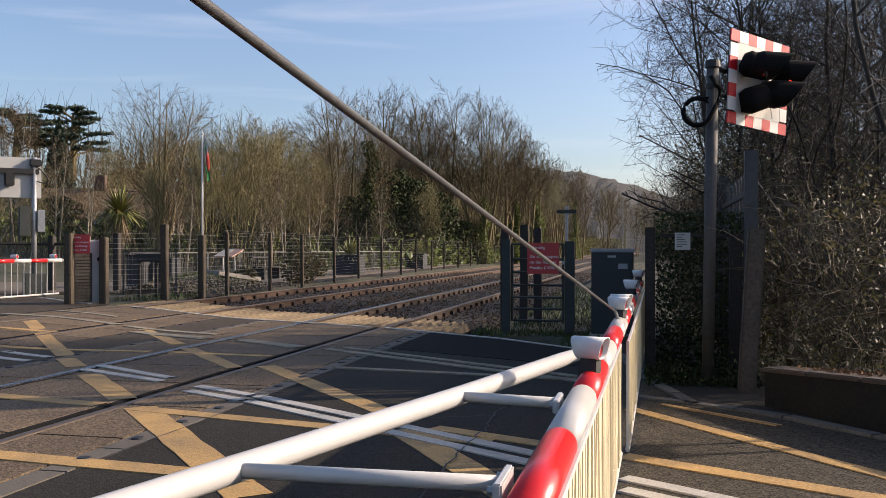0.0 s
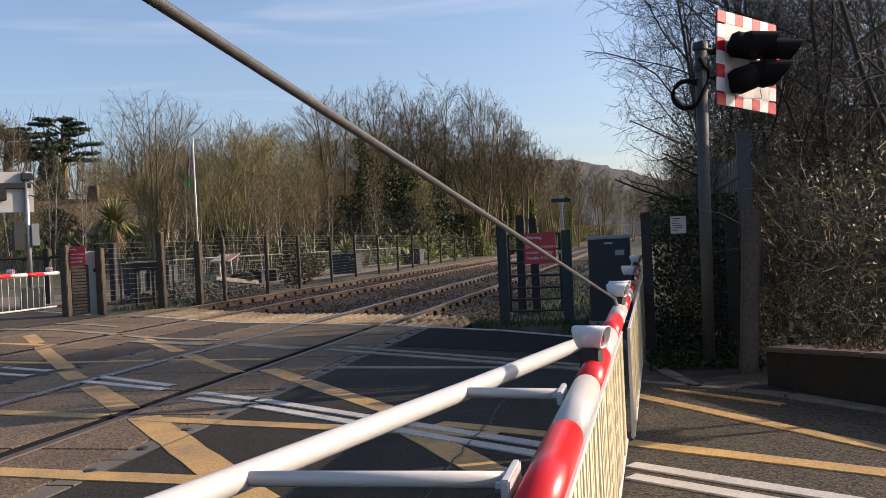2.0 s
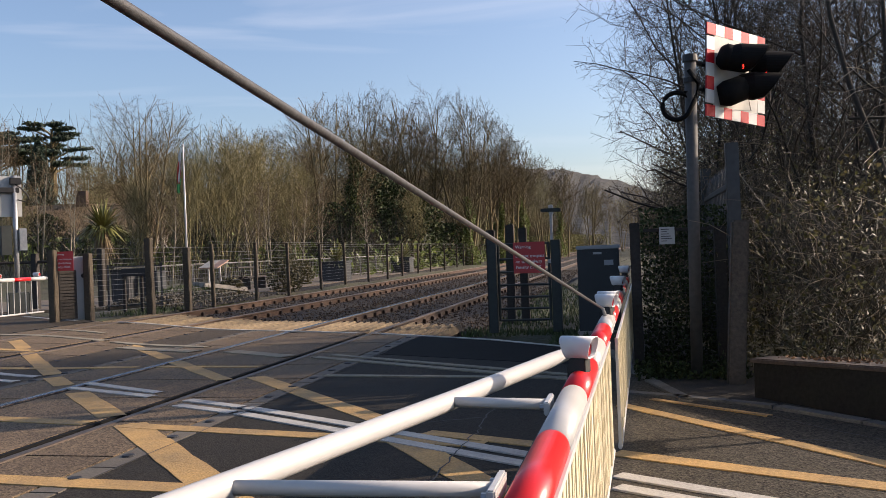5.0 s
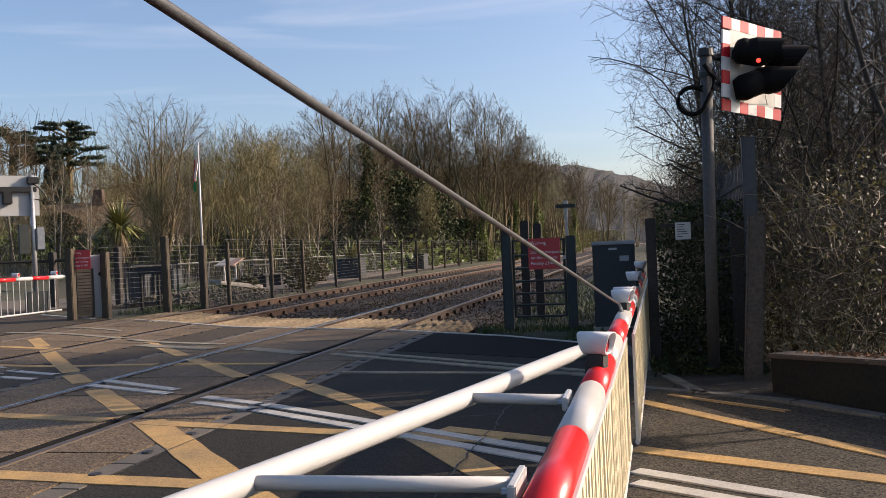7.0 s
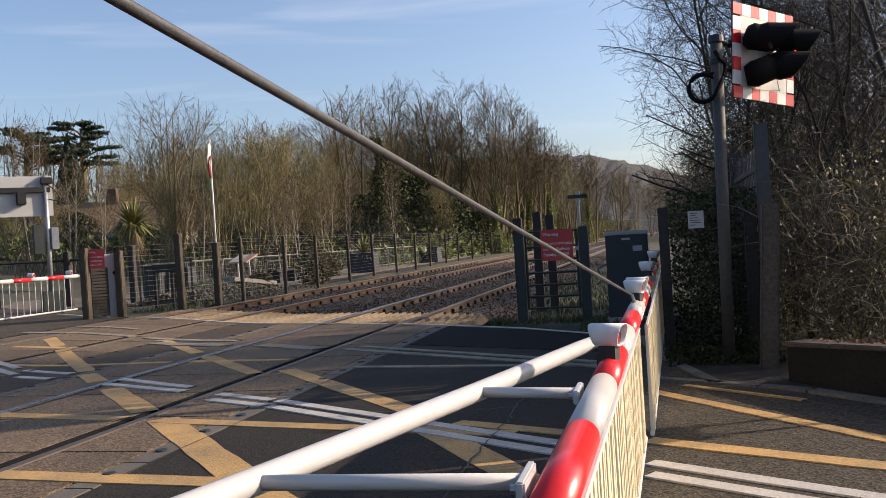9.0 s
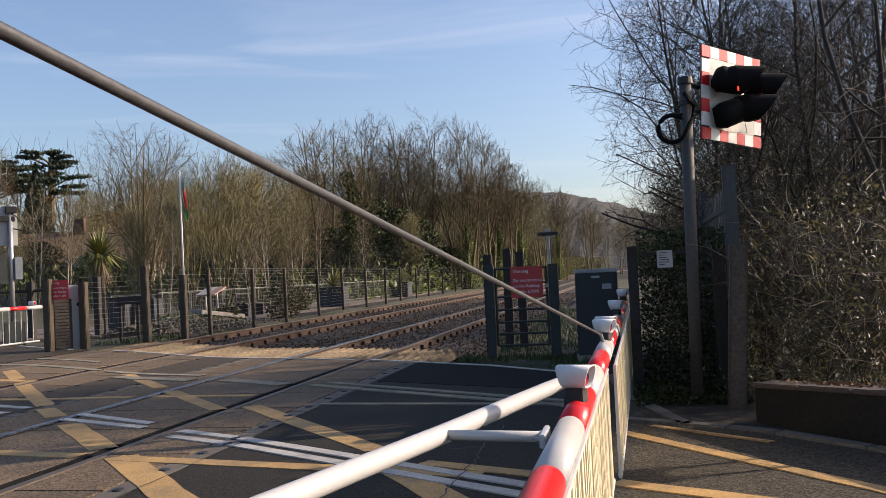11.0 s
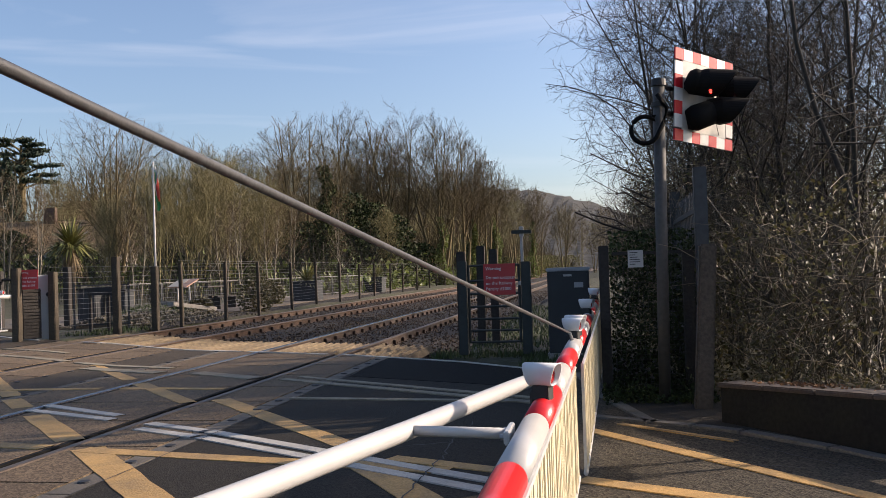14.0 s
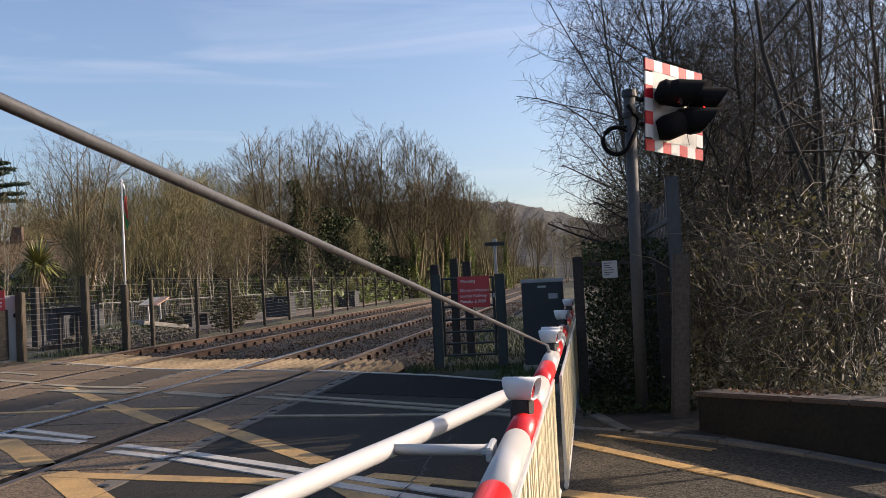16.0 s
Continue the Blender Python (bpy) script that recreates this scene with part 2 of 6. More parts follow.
# near black: the overhanging hedge's shade is in the colour, beneath the stains
WALL_FACE = material("shade-darkened stained wall render", (0.014, 0.0132, 0.012), 0.95, grain=30, vary=0.3, stain=3, blotch=0.6, bump=0.5, dirt=(0.02, 0.02, 0.014), spec=0.2)
COPING = material("coping stone", (0.0671, 0.0516, 0.0438), 0.9, grain=40, vary=0.3, stain=5, blotch=0.5, bump=0.4, dirt=(0.0516, 0.0309, 0.0155), spread=0.15)
BARK = material("dark bark", (0.150, 0.113, 0.052), 0.9, grain=14, vary=0.35, stain=2, blotch=0.5, bump=0.6, dirt=(0.05, 0.055, 0.035))
TWIG = material("brown twigs", (0.110, 0.082, 0.030), 0.85, grain=5, vary=0.3, stain=0.5, blotch=0.4, bump=0, dirt=(0.0498, 0.0383, 0.026), spread=0.25)
OLIVE_TWIG = material("olive willow twigs", (0.196, 0.170, 0.076), 0.8, grain=5, vary=0.3, stain=0.5, blotch=0.4, bump=0, dirt=(0.175, 0.132, 0.066), spread=0.2)
DARK_WOODS = material("grey-brown twigs", (0.094, 0.071, 0.028), 0.85, grain=5, vary=0.3, stain=0.5, blotch=0.4, bump=0, dirt=(0.05, 0.038, 0.024), spread=0.2)
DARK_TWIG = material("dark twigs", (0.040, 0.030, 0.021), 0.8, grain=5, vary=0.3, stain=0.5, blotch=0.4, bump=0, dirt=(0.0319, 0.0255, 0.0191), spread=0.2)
RED_TWIG = material("reddish twigs", (0.100, 0.068, 0.032), 0.85, grain=5, vary=0.3, stain=0.5, blotch=0.4, bump=0, spread=0.2)
DARK_BARK = material("very dark bark", (0.030, 0.024, 0.019), 0.85, grain=14, vary=0.35, stain=2, blotch=0.5, bump=0.6, dirt=(0.028, 0.03, 0.018))
BIRCH = material("pale birch bark", (0.225, 0.195, 0.140), 0.7, grain=10, vary=0.3, stain=4, blotch=0.6, bump=0.2, dirt=(0.063, 0.0525, 0.0473))
IVY = lets_light(island(material("ivy leaves", (0.0972, 0.1296, 0.0337), 0.5, grain=4, vary=0.3, stain=1, blotch=0.5, bump=0, dirt=(0.1555, 0.1685, 0.0454)), 0.5))
IVY_SHADED = island(material("dark ivy leaves", (0.027, 0.038, 0.015), 0.75, spec=0.15, grain=4, vary=0.3, stain=1, blotch=0.5, bump=0, dirt=(0.045, 0.06, 0.02)), 0.5)
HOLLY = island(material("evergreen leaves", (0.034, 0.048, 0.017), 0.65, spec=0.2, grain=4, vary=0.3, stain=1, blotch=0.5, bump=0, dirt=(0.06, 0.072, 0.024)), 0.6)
BRAMBLE = lets_light(island(material("bramble leaves", (0.052, 0.052, 0.020), 0.5, grain=5, vary=0.3, stain=1.5, blotch=0.6, bump=0, dirt=(0.095, 0.070, 0.036)), 0.7), 0.4)
STEM = island(material("dry bramble stems", (0.18, 0.142, 0.092), 0.6, grain=5, vary=0.3, stain=1.5, blotch=0.5, bump=0, dirt=(0.0861, 0.0516, 0.0344)), 0.5)
PALE_LEAF = lets_light(island(material("yellow-green scrub leaves", (0.115, 0.112, 0.036), 0.5, grain=4, vary=0.3, stain=1, blotch=0.5, bump=0, dirt=(0.15, 0.115, 0.045)), 0.4))
CEDAR = island(material("cedar needles", (0.022, 0.042, 0.022), 0.7, grain=3, vary=0.3, stain=0.6, blotch=0.4, bump=0), 0.4)
CORDYLINE = island(material("cordyline leaves", (0.12, 0.1275, 0.0338), 0.45, grain=6, vary=0.3, stain=2, blotch=0.4, bump=0, dirt=(0.225, 0.165, 0.0675)), 0.35)
THATCH = material("brown roof", (0.16, 0.108, 0.056), 0.9, grain=10, vary=0.3, stain=0.8, blotch=0.5, bump=0.4)
RENDER_WALL = material("cream rendered wall", (0.55, 0.48, 0.38), 0.85, grain=15, vary=0.1, stain=1, blotch=0.3, bump=0.1)
FLAG_WHITE = material("white flag cloth", (0.70, 0.68, 0.66), 0.8, bump=0)
FLAG_GREEN = material("green flag cloth", (0.03, 0.22, 0.07), 0.8, bump=0)
FLAG_RED = material("red flag cloth", (0.45, 0.05, 0.03), 0.8, bump=0)
HILL = material("wooded hillside", (0.0323, 0.0323, 0.0294), 0.95, grain=0.3, vary=0.55, stain=0.02, blotch=0.4, bump=0.3, dirt=(0.0245, 0.0269, 0.0245), depth=3)


def glowing(name, colour, strength):
    m = bpy.data.materials.new(name)
    m.use_nodes = True
    p = m.node_tree.nodes["Principled BSDF"]
    p.inputs["Base Color"].default_value = (*colour, 1)
    p.inputs["Emission Color"].default_value = (*colour, 1)
    p.inputs["Emission Strength"].default_value = strength
    return m


RED_GLOW = glowing("lit red lamp", (1.0, 0.03, 0.02), 3.0)


# ---- builders ----
def thing(name, x, y, z, label, category, group="", kind="", rz=0):
    ob = new(name)
    ob.empty_display_size = 0.1
    ob.matrix_basis = pose(x, y, z, 0, 0, rz)
    return tagged(ob, label, category, group, kind)


def finish(name, mesh, mat, parent, label="", smooth=False):
    mesh.materials.append(mat)
    if smooth:
        mesh.shade_smooth()
    ob = new(name, mesh)
    ob.parent = parent
    return tagged(ob, label) if label else ob


def part(name, bm, mat, parent=None, label="", smooth=False):
    mesh = bpy.data.meshes.new(name)
    bmesh.ops.recalc_face_normals(bm, faces=bm.faces)
    bm.to_mesh(mesh)
    bm.free()
    return finish(name, mesh, mat, parent, label, smooth)


def raw(name, verts, faces, mat, parent=None, label="", smooth=False):
    mesh = bpy.data.meshes.new(name)
    mesh.from_pydata(verts, [], faces)
    return finish(name, mesh, mat, parent, label, smooth)


def box(x0, x1, y0, y1, z0, z1, bevel=0.0, bm=None, m=None):
    own = bm or bmesh.new()
    got = bmesh.ops.create_cube(own, size=1, matrix=Matrix.Translation(((x0 + x1) / 2, (y0 + y1) / 2, (z0 + z1) / 2)) @ Matrix.Diagonal((x1 - x0, y1 - y0, z1 - z0, 1)))
    if bevel:
        edges = list({e for v in got["verts"] for e in v.link_edges})
        bmesh.ops.bevel(own, geom=edges, offset=bevel, segments=2, affect="EDGES")
    if m is not None:
        own.transform(m)
    return own


def rod(pts, radii, sides=8, bm=None, caps=True):
    """A tube along points."""
    own = bm or bmesh.new()
    pts = [Vector(p) for p in pts]
    if not hasattr(radii, "__len__"):
        radii = [radii] * len(pts)
    rings, up = [], Vector((0, 0, 1))
    for i, p in enumerate(pts):
        d = (pts[min(i + 1, len(pts) - 1)] - pts[max(i - 1, 0)]).normalized()
        side = d.cross(up if abs(d.z) < 0.95 else Vector((1, 0, 0))).normalized()
        over = side.cross(d)
        rings.append([own.verts.new(p + (side * math.cos(a) + over * math.sin(a)) * radii[i]) for a in (2 * math.pi * k / sides for k in range(sides))])
    for a, b in zip(rings, rings[1:]):
        for k in range(sides):
            own.faces.new((a[k], a[(k + 1) % sides], b[(k + 1) % sides], b[k]))
    if caps:
        own.faces.new(rings[0])
        own.faces.new(rings[-1][::-1])
    return own


def slab(outline, z0, z1, bm=None):
    """An upright prism over an outline."""
    own = bm or bmesh.new()
    lo = [own.verts.new((x, y, z0)) for x, y in outline]
    hi = [own.verts.new((x, y, z1)) for x, y in outline]
    own.faces.new(hi)
    own.faces.new(lo[::-1])
    for k in range(len(lo)):
        j = (k + 1) % len(lo)
        own.faces.new((lo[k], lo[j], hi[j], hi[k]))
    return own


def lettering(text, size, mat, parent, m, name="lettering", label=""):
    """Raised print: built-in font turned into a mesh."""
    curve = bpy.data.curves.new(name, "FONT")
    curve.body, curve.size, curve.extrude, curve.resolution_u = text, size, 0.0015, 2
    ob = bpy.data.objects.new("print", curve)
    mesh = bpy.data.meshes.new_from_object(ob)
    bpy.data.objects.remove(ob)
    mesh.transform(m)
    mesh.materials.clear()
    return finish(name, mesh, mat, parent, label)


def smoothstep(a, b, v):
    s = min(max((v - a) / (b - a), 0), 1)
    return s * s * (3 - 2 * s)


def ground_z(x, y):
    """The road rises a little to the canted far track; a hillside climbs behind."""
    z = 0.1 * smoothstep(-6.4, -9.2, x)
    if x < -16:
        z += min(10 * ((-16 - x) / 54) ** 2, 11)
    return z


# ---- ground, road and crossing ----
EDGE_X = [-42, -13.2, -10.6, -9.26, -8.25, -5.58, -3.68, -1.79, -0.89, -0.35, -0.06, 0.31, 0.92, 1.37, 1.75, 2.4, 10.0, 40.0]
EDGE_Y = [34.5, 17.9, 15.9, 15.15, 14.6, 13.75, 12.97, 11.72, 10.88, 10.3, 8.5, 6.96, 6.59, 6.04, 5.45, 5.0, 4.4, 2.0]


def road_edge(x):
    """The far edge of the asphalt, which crosses the tracks askew."""
    return float(np.interp(x, EDGE_X, EDGE_Y))


def curve_x(y):
    """Both tracks bend gently to the east far up the valley."""
    return max(0.0, y - 150) ** 2 / 8000


def in_track(x, y):
    bend = curve_x(y)
    return -10.3 + bend < x < -2.3 + bend


def build_ground():
    xs = np.unique(np.concatenate([np.linspace(-900, -60, 22), np.linspace(-60, -14, 24), np.linspace(-14, 6, 61), np.linspace(6, 60, 12), np.linspace(60, 900, 20)]))
    ys = np.unique(np.concatenate([np.linspace(-300, -12, 12), np.linspace(-12, 24, 61), np.linspace(24, 90, 34), np.linspace(90, 900, 40)]))
    verts, faces = [], []
    for y in ys:
        for x in xs:
            z = ground_z(x, y) - 0.05
            if in_track(x, y) or (x > -10.3 and y < road_edge(x) + 0.2):
                z -= 0.27
            elif x < -12 or y > 30 or x > 4:
                z += 0.10 * noise.noise((x * 0.2, y * 0.2, 0))
            verts.append((x, y, z))
    w = len(xs)
    for j in range(len(ys) - 1):
        for i in range(w - 1):
            faces.append((j * w + i, j * w + i + 1, (j + 1) * w + i + 1, (j + 1) * w + i))
    tagged(raw("ground", verts, faces, EARTH, smooth=True), "winter grass and bare earth ground", "ground", kind="structure")


def strip(name, xs, near, far, lift, mat, parent=None, thick=0.3, label=""):
    """A slab of road surface over a range of x, from near(x) to far(x)."""
    bm = bmesh.new()
    rows = []
    for x in xs:
        z = ground_z(x, 0) + lift
        a, b = near(x), far(x)
        rows.append([bm.verts.new(c) for c in ((x, a, z), (x, b, z), (x, b, z - thick), (x, a, z - thick))])
    for p, q in zip(rows, rows[1:]):
        for k in range(4):
            j = (k + 1) % 4
            bm.faces.new((p[k], p[j], q[j], q[k]))
    bm.faces.new(rows[0])
    bm.faces.new(rows[-1][::-1])
    return part(name, bm, mat, parent, label)


NEAR_RAILS, FAR_RAILS = (-3.78, -5.30), (-7.66, -9.18)


def behind(x):
    return road_edge(x) - 17


def build_road():
    road = tagged(new("road"), "worn asphalt road over a railway level crossing", "road", kind="structure")
    spans = [(40, 8), (8, -0.35), (-0.35, -2.92), (-6.12, -6.98), (-9.88, -13.2), (-13.2, -42)]
    for a, b in spans:
        n = 2 if abs(a - b) > 12 else 14
        mat = ASPHALT_MID if (a, b) == (-0.35, -2.92) else ASPHALT_EAST if a >= 8 else ASPHALT
        strip("carriageway", [a + (b - a) * k / n for k in range(n + 1)], behind, road_edge, 0, mat, road)
    # darker footway patch beside the far edge
    strip("footway", [-0.37, -0.9, -1.8, -2.4, -2.9], lambda x: 8.75 - 0.5 * x, lambda x: road_edge(x) - 0.18, 0.004, ASPHALT_DARK, road, 0.02)
    # dark rubber in the wheel gaps
    for rails in (NEAR_RAILS, FAR_RAILS):
        a, b = rails
        for x0, x1 in ((a - 0.149, a - 0.04), (b + 0.04, b + 0.114)):
            strip("gap_filler", [x0, x1], behind, lambda x: road_edge(x) - 0.05, -0.028, COWL, road, 0.06)
        # the rubber lip that the wheel flanges pass
        strip("flange_lip", [a - 0.149, a - 0.112], behind, lambda x: road_edge(x) - 0.05, -0.001, COWL, road, 0.026)
        strip("flange_lip", [b + 0.088, b + 0.114], behind, lambda x: road_edge(x) - 0.05, -0.001, COWL, road, 0.026)
    # beds below the crossing panels
    for a, b in ((-2.92, -6.12), (-6.98, -9.88)):
        strip("panel_bed", [a, (a + b) / 2, b], behind, lambda x: road_edge(x) - 0.02, -0.09, BLACK, road, 0.2)
    return road


def build_panels(road):
    """Crossing panels between and beside the rails, and bolted edge beams."""
    def lay(name, x0, x1, step, mat, y_from, gap=0.012, lift=0.0):
        mesh = None
        zc = ground_z((x0 + x1) / 2, 0) + lift
        slope = (ground_z(x1, 0) - ground_z(x0, 0)) / (x1 - x0)
        far = road_edge((x0 + x1) / 2)
        y = y_from
        while y < far - 0.2:
            size = min(step, far - 0.03 - y)
            if mesh is None or size < step:
                bm = box(-(x1 - x0) / 2, (x1 - x0) / 2, 0, size - gap, -0.085, 0, 0.008)
                for v in bm.verts:
                    v.co.z += v.co.x * slope
                ob = part(name, bm, mat, road)
                if size == step:
                    mesh = ob.data
            else:
                ob = new(name, mesh)
                ob.parent = road
            ob.location = ((x0 + x1) / 2, y, zc)
            y += step
    for rails in (NEAR_RAILS, FAR_RAILS):
        a, b = rails
        lay("crossing_panel", a + 0.044, a + 0.66, 1.09, PANEL, 1.74)
        lay("crossing_panel", b + 0.115, a - 0.15, 1.09, PANEL, 1.74)
        lay("crossing_panel", b - 0.66, b - 0.05, 1.09, PANEL, 1.74)
        lay("edge_beam", a + 0.67, a + 0.85, 0.545, EDGE, 1.74 + 0.27, 0.004)
        lay("edge_beam", b - 0.85, b - 0.67, 0.545, EDGE, 1.74 + 0.27, 0.004)
        for x in (a + 0.76, b - 0.76):
            y = 1.74 + 0.545 * 5
            bolt = None
            while y < road_edge(x) - 0.1:
                if bolt is None:
                    bm = bmesh.new()
                    bmesh.ops.create_cone(bm, cap_ends=True, segments=10, radius1=0.045, radius2=0.035, depth=0.012)
                    ob = part("bolt_socket", bm, BLACK, road)
                    bolt = ob.data
                else:
                    ob = new("bolt_socket", bolt)
                    ob.parent = road
                ob.location = (x, y, ground_z(x, 0) + 0.004)
                y += 0.545


LIFTS = []


def line(name, x0, y0, x1, y1, width, mat, parent):
    """A painted band that follows the road's surface; its ends are cut square to the band, and its edges wear a little."""
    n = max(2, int(math.hypot(x1 - x0, y1 - y0) / 0.25))
    d = Vector((x1 - x0, y1 - y0)).normalized()
    s = Vector((-d.y, d.x)) * width / 2
    verts, faces = [], []
    rng = random.Random(round(x0 * 71 + y0 * 13))
    LIFTS.append(0.0035 + 0.0002 * len(LIFTS))  # no two bands in one plane
    for k in range(n + 1):
        p = Vector((x0, y0)).lerp(Vector((x1, y1)), k / n)
        for e in (-1, 1):
            q = p + s * e * (1 + rng.uniform(-0.07, 0.07))
            verts.append((q.x, q.y, ground_z(q.x, 0) + LIFTS[-1]))
        if k:
            faces.append((2 * k - 2, 2 * k, 2 * k + 1, 2 * k - 1))
    n0 = len(verts)
    verts += [(x, y, z - 0.012) for x, y, z in verts]
    for k in range(n):
        for e in (0, 1):
            a, b = 2 * k + e, 2 * k + 2 + e
            faces.append((a, a + n0, b + n0, b))
    ob = raw(name, verts, faces, mat, parent)
    return ob


CRACKS = [
    [(-0.98, 7.05), (-1.02, 6.2), (-1.00, 5.6), (-1.03, 4.9), (-1.0, 3.6)],
    [(-1.02, 6.2), (-1.5, 6.0), (-2.1, 6.15)],
    [(0.3, 6.75), (0.9, 6.2), (1.25, 5.65), (1.7, 5.15)],
    [(0.2, 5.9), (0.8, 5.55), (1.15, 5.5)],
    [(-2.88, 11.6), (-2.89, 8.0), (-2.9, 4.0)],
]


def build_markings(road):
    yellow = [
        # long diagonals of the yellow box
        (-8.95, 11.85, -6.12, 8.72, 0.20), (-5.98, 8.50, -5.45, 7.93, 0.20), (-5.02, 7.48, -3.92, 6.30, 0.21), (-3.60, 6.00, -1.80, 3.95, 0.22),
        (-6.95, 11.70, -5.52, 10.06, 0.17), (-5.22, 9.72, -3.90, 8.20, 0.17), (-3.66, 8.40, -1.75, 6.15, 0.18), (-1.52, 5.62, -0.55, 4.15, 0.20),
        # cross hatching the other way
        (-7.5, 9.20, -5.45, 9.30, 0.13), (-5.2, 9.30, -3.95, 9.18, 0.12), (-5.25, 6.28, -3.95, 6.03, 0.16), (-3.62, 5.95, -0.9, 5.38, 0.16),
        (-3.75, 4.45, -1.9, 4.27, 0.17), (-8.7, 10.75, -7.7, 10.72, 0.15), (-1.33, 5.73, -0.45, 5.33, 0.13),
        # east of the barrier
        (-0.10, 6.72, 2.1, 3.84, 0.11), (-0.12, 5.18, 1.75, 4.20, 0.14), (0.12, 6.98, 0.86, 6.30, 0.06), (1.2, 4.50, 2.6, 3.4, 0.14),
    ]
    white = [
        (-13.0, 12.9, -7.2, 8.98, 0.10), (-13.0, 12.55, -6.9, 8.55, 0.10), (-7.0, 8.85, -6.2, 8.56, 0.10), (-6.75, 8.40, -6.2, 8.22, 0.10),
        (-5.28, 8.06, -4.16, 7.43, 0.10), (-5.26, 7.76, -4.11, 7.22, 0.10), (-3.68, 7.03, -3.04, 6.69, 0.10), (-3.64, 6.78, -3.0, 6.45, 0.10),
        (-2.98, 6.66, -0.35, 4.96, 0.10), (-2.94, 6.42, -0.35, 4.74, 0.10), (-0.1, 4.68, 1.6, 3.6, 0.10), (-0.1, 4.45, 1.6, 3.37, 0.10),
        (-3.72, 12.86, -1.8, 11.62, 0.07), (-1.8, 11.62, -0.42, 10.30, 0.07), (-5.5, 13.62, -4.0, 12.95, 0.06), (-9.2, 15.0, -5.6, 13.65, 0.06), (-12.9, 17.4, -10.4, 15.6, 0.08),
    ]
    faded = [
        (-10.2, 12.9, -7.6, 12.05, 0.16), (-7.4, 11.95, -5.6, 11.30, 0.14), (-5.0, 10.72, -3.95, 10.05, 0.22), (-3.6, 9.95, -0.5, 8.0, 0.12), (-3.45, 10.15, -0.5, 8.25, 0.10),
        (-2.95, 8.42, -0.6, 8.12, 0.10), (-6.9, 11.35, -5.5, 10.75, 0.22), (-9.8, 13.7, -8.2, 13.0, 0.1),
    ]
    for row in yellow:
        line("yellow_marking", *row, YELLOW, road)
    for row in white:
        line("white_marking", *row, WHITE_LINE, road)
    # tar-filled cracks
    for run in CRACKS:
        rng = random.Random(len(run))
        pts = []
        for a, b in zip(run, run[1:]):
            for k in range(8):
                q = Vector(a).lerp(Vector(b), k / 8)
                pts.append(q + Vector((rng.gauss(0, 0.012), rng.gauss(0, 0.012))))
        verts, faces = [], []
        for k, q in enumerate(pts):
            d = (pts[min(k + 1, len(pts) - 1)] - pts[max(k - 1, 0)]).normalized()
            side = Vector((-d.y, d.x)) * rng.uniform(0.003, 0.006)
            for e in (-1, 1):
                verts.append((q.x + side.x * e, q.y + side.y * e, ground_z(q.x, 0) + 0.0125))
            if k:
                faces.append((2 * k - 2, 2 * k, 2 * k + 1, 2 * k - 1))
        raw("tar_crack", verts, faces, BLACK, road)
    for row in faded:
        line("faded_marking", *row, FADED, road)


def rail_sweep(parent, x0, z, head, side):
    ys = list(np.linspace(-14, 60, 38)) + list(np.linspace(64, 420, 60))

    def sweep(name, outline, mat):
        bm = bmesh.new()
        rows = [[bm.verts.new((x0 + curve_x(y) + px, y, z + pz)) for px, pz in outline] for y in ys]
        m = len(outline)
        for a, b in zip(rows, rows[1:]):
            for k in range(m):
                bm.faces.new((a[k], a[(k + 1) % m], b[(k + 1) % m], b[k]))
        bm.faces.new(rows[0])
        bm.faces.new(rows[-1][::-1])
        return part(name, bm, mat, parent)
    web = sweep("rail", [(-0.075, -0.158), (0.075, -0.158), (0.075, -0.148), (0.012, -0.13), (0.012, -0.045), (0.035, -0.035), (0.036, -0.012), (-0.036, -0.012), (-0.035, -0.035), (-0.012, -0.045), (-0.012, -0.13), (-0.075, -0.148)], side)
    sweep("railhead", [(0.036, -0.012), (0.034, -0.003), (0.026, 0.002), (-0.026, 0.002), (-0.034, -0.003), (-0.036, -0.012)], head).parent = web


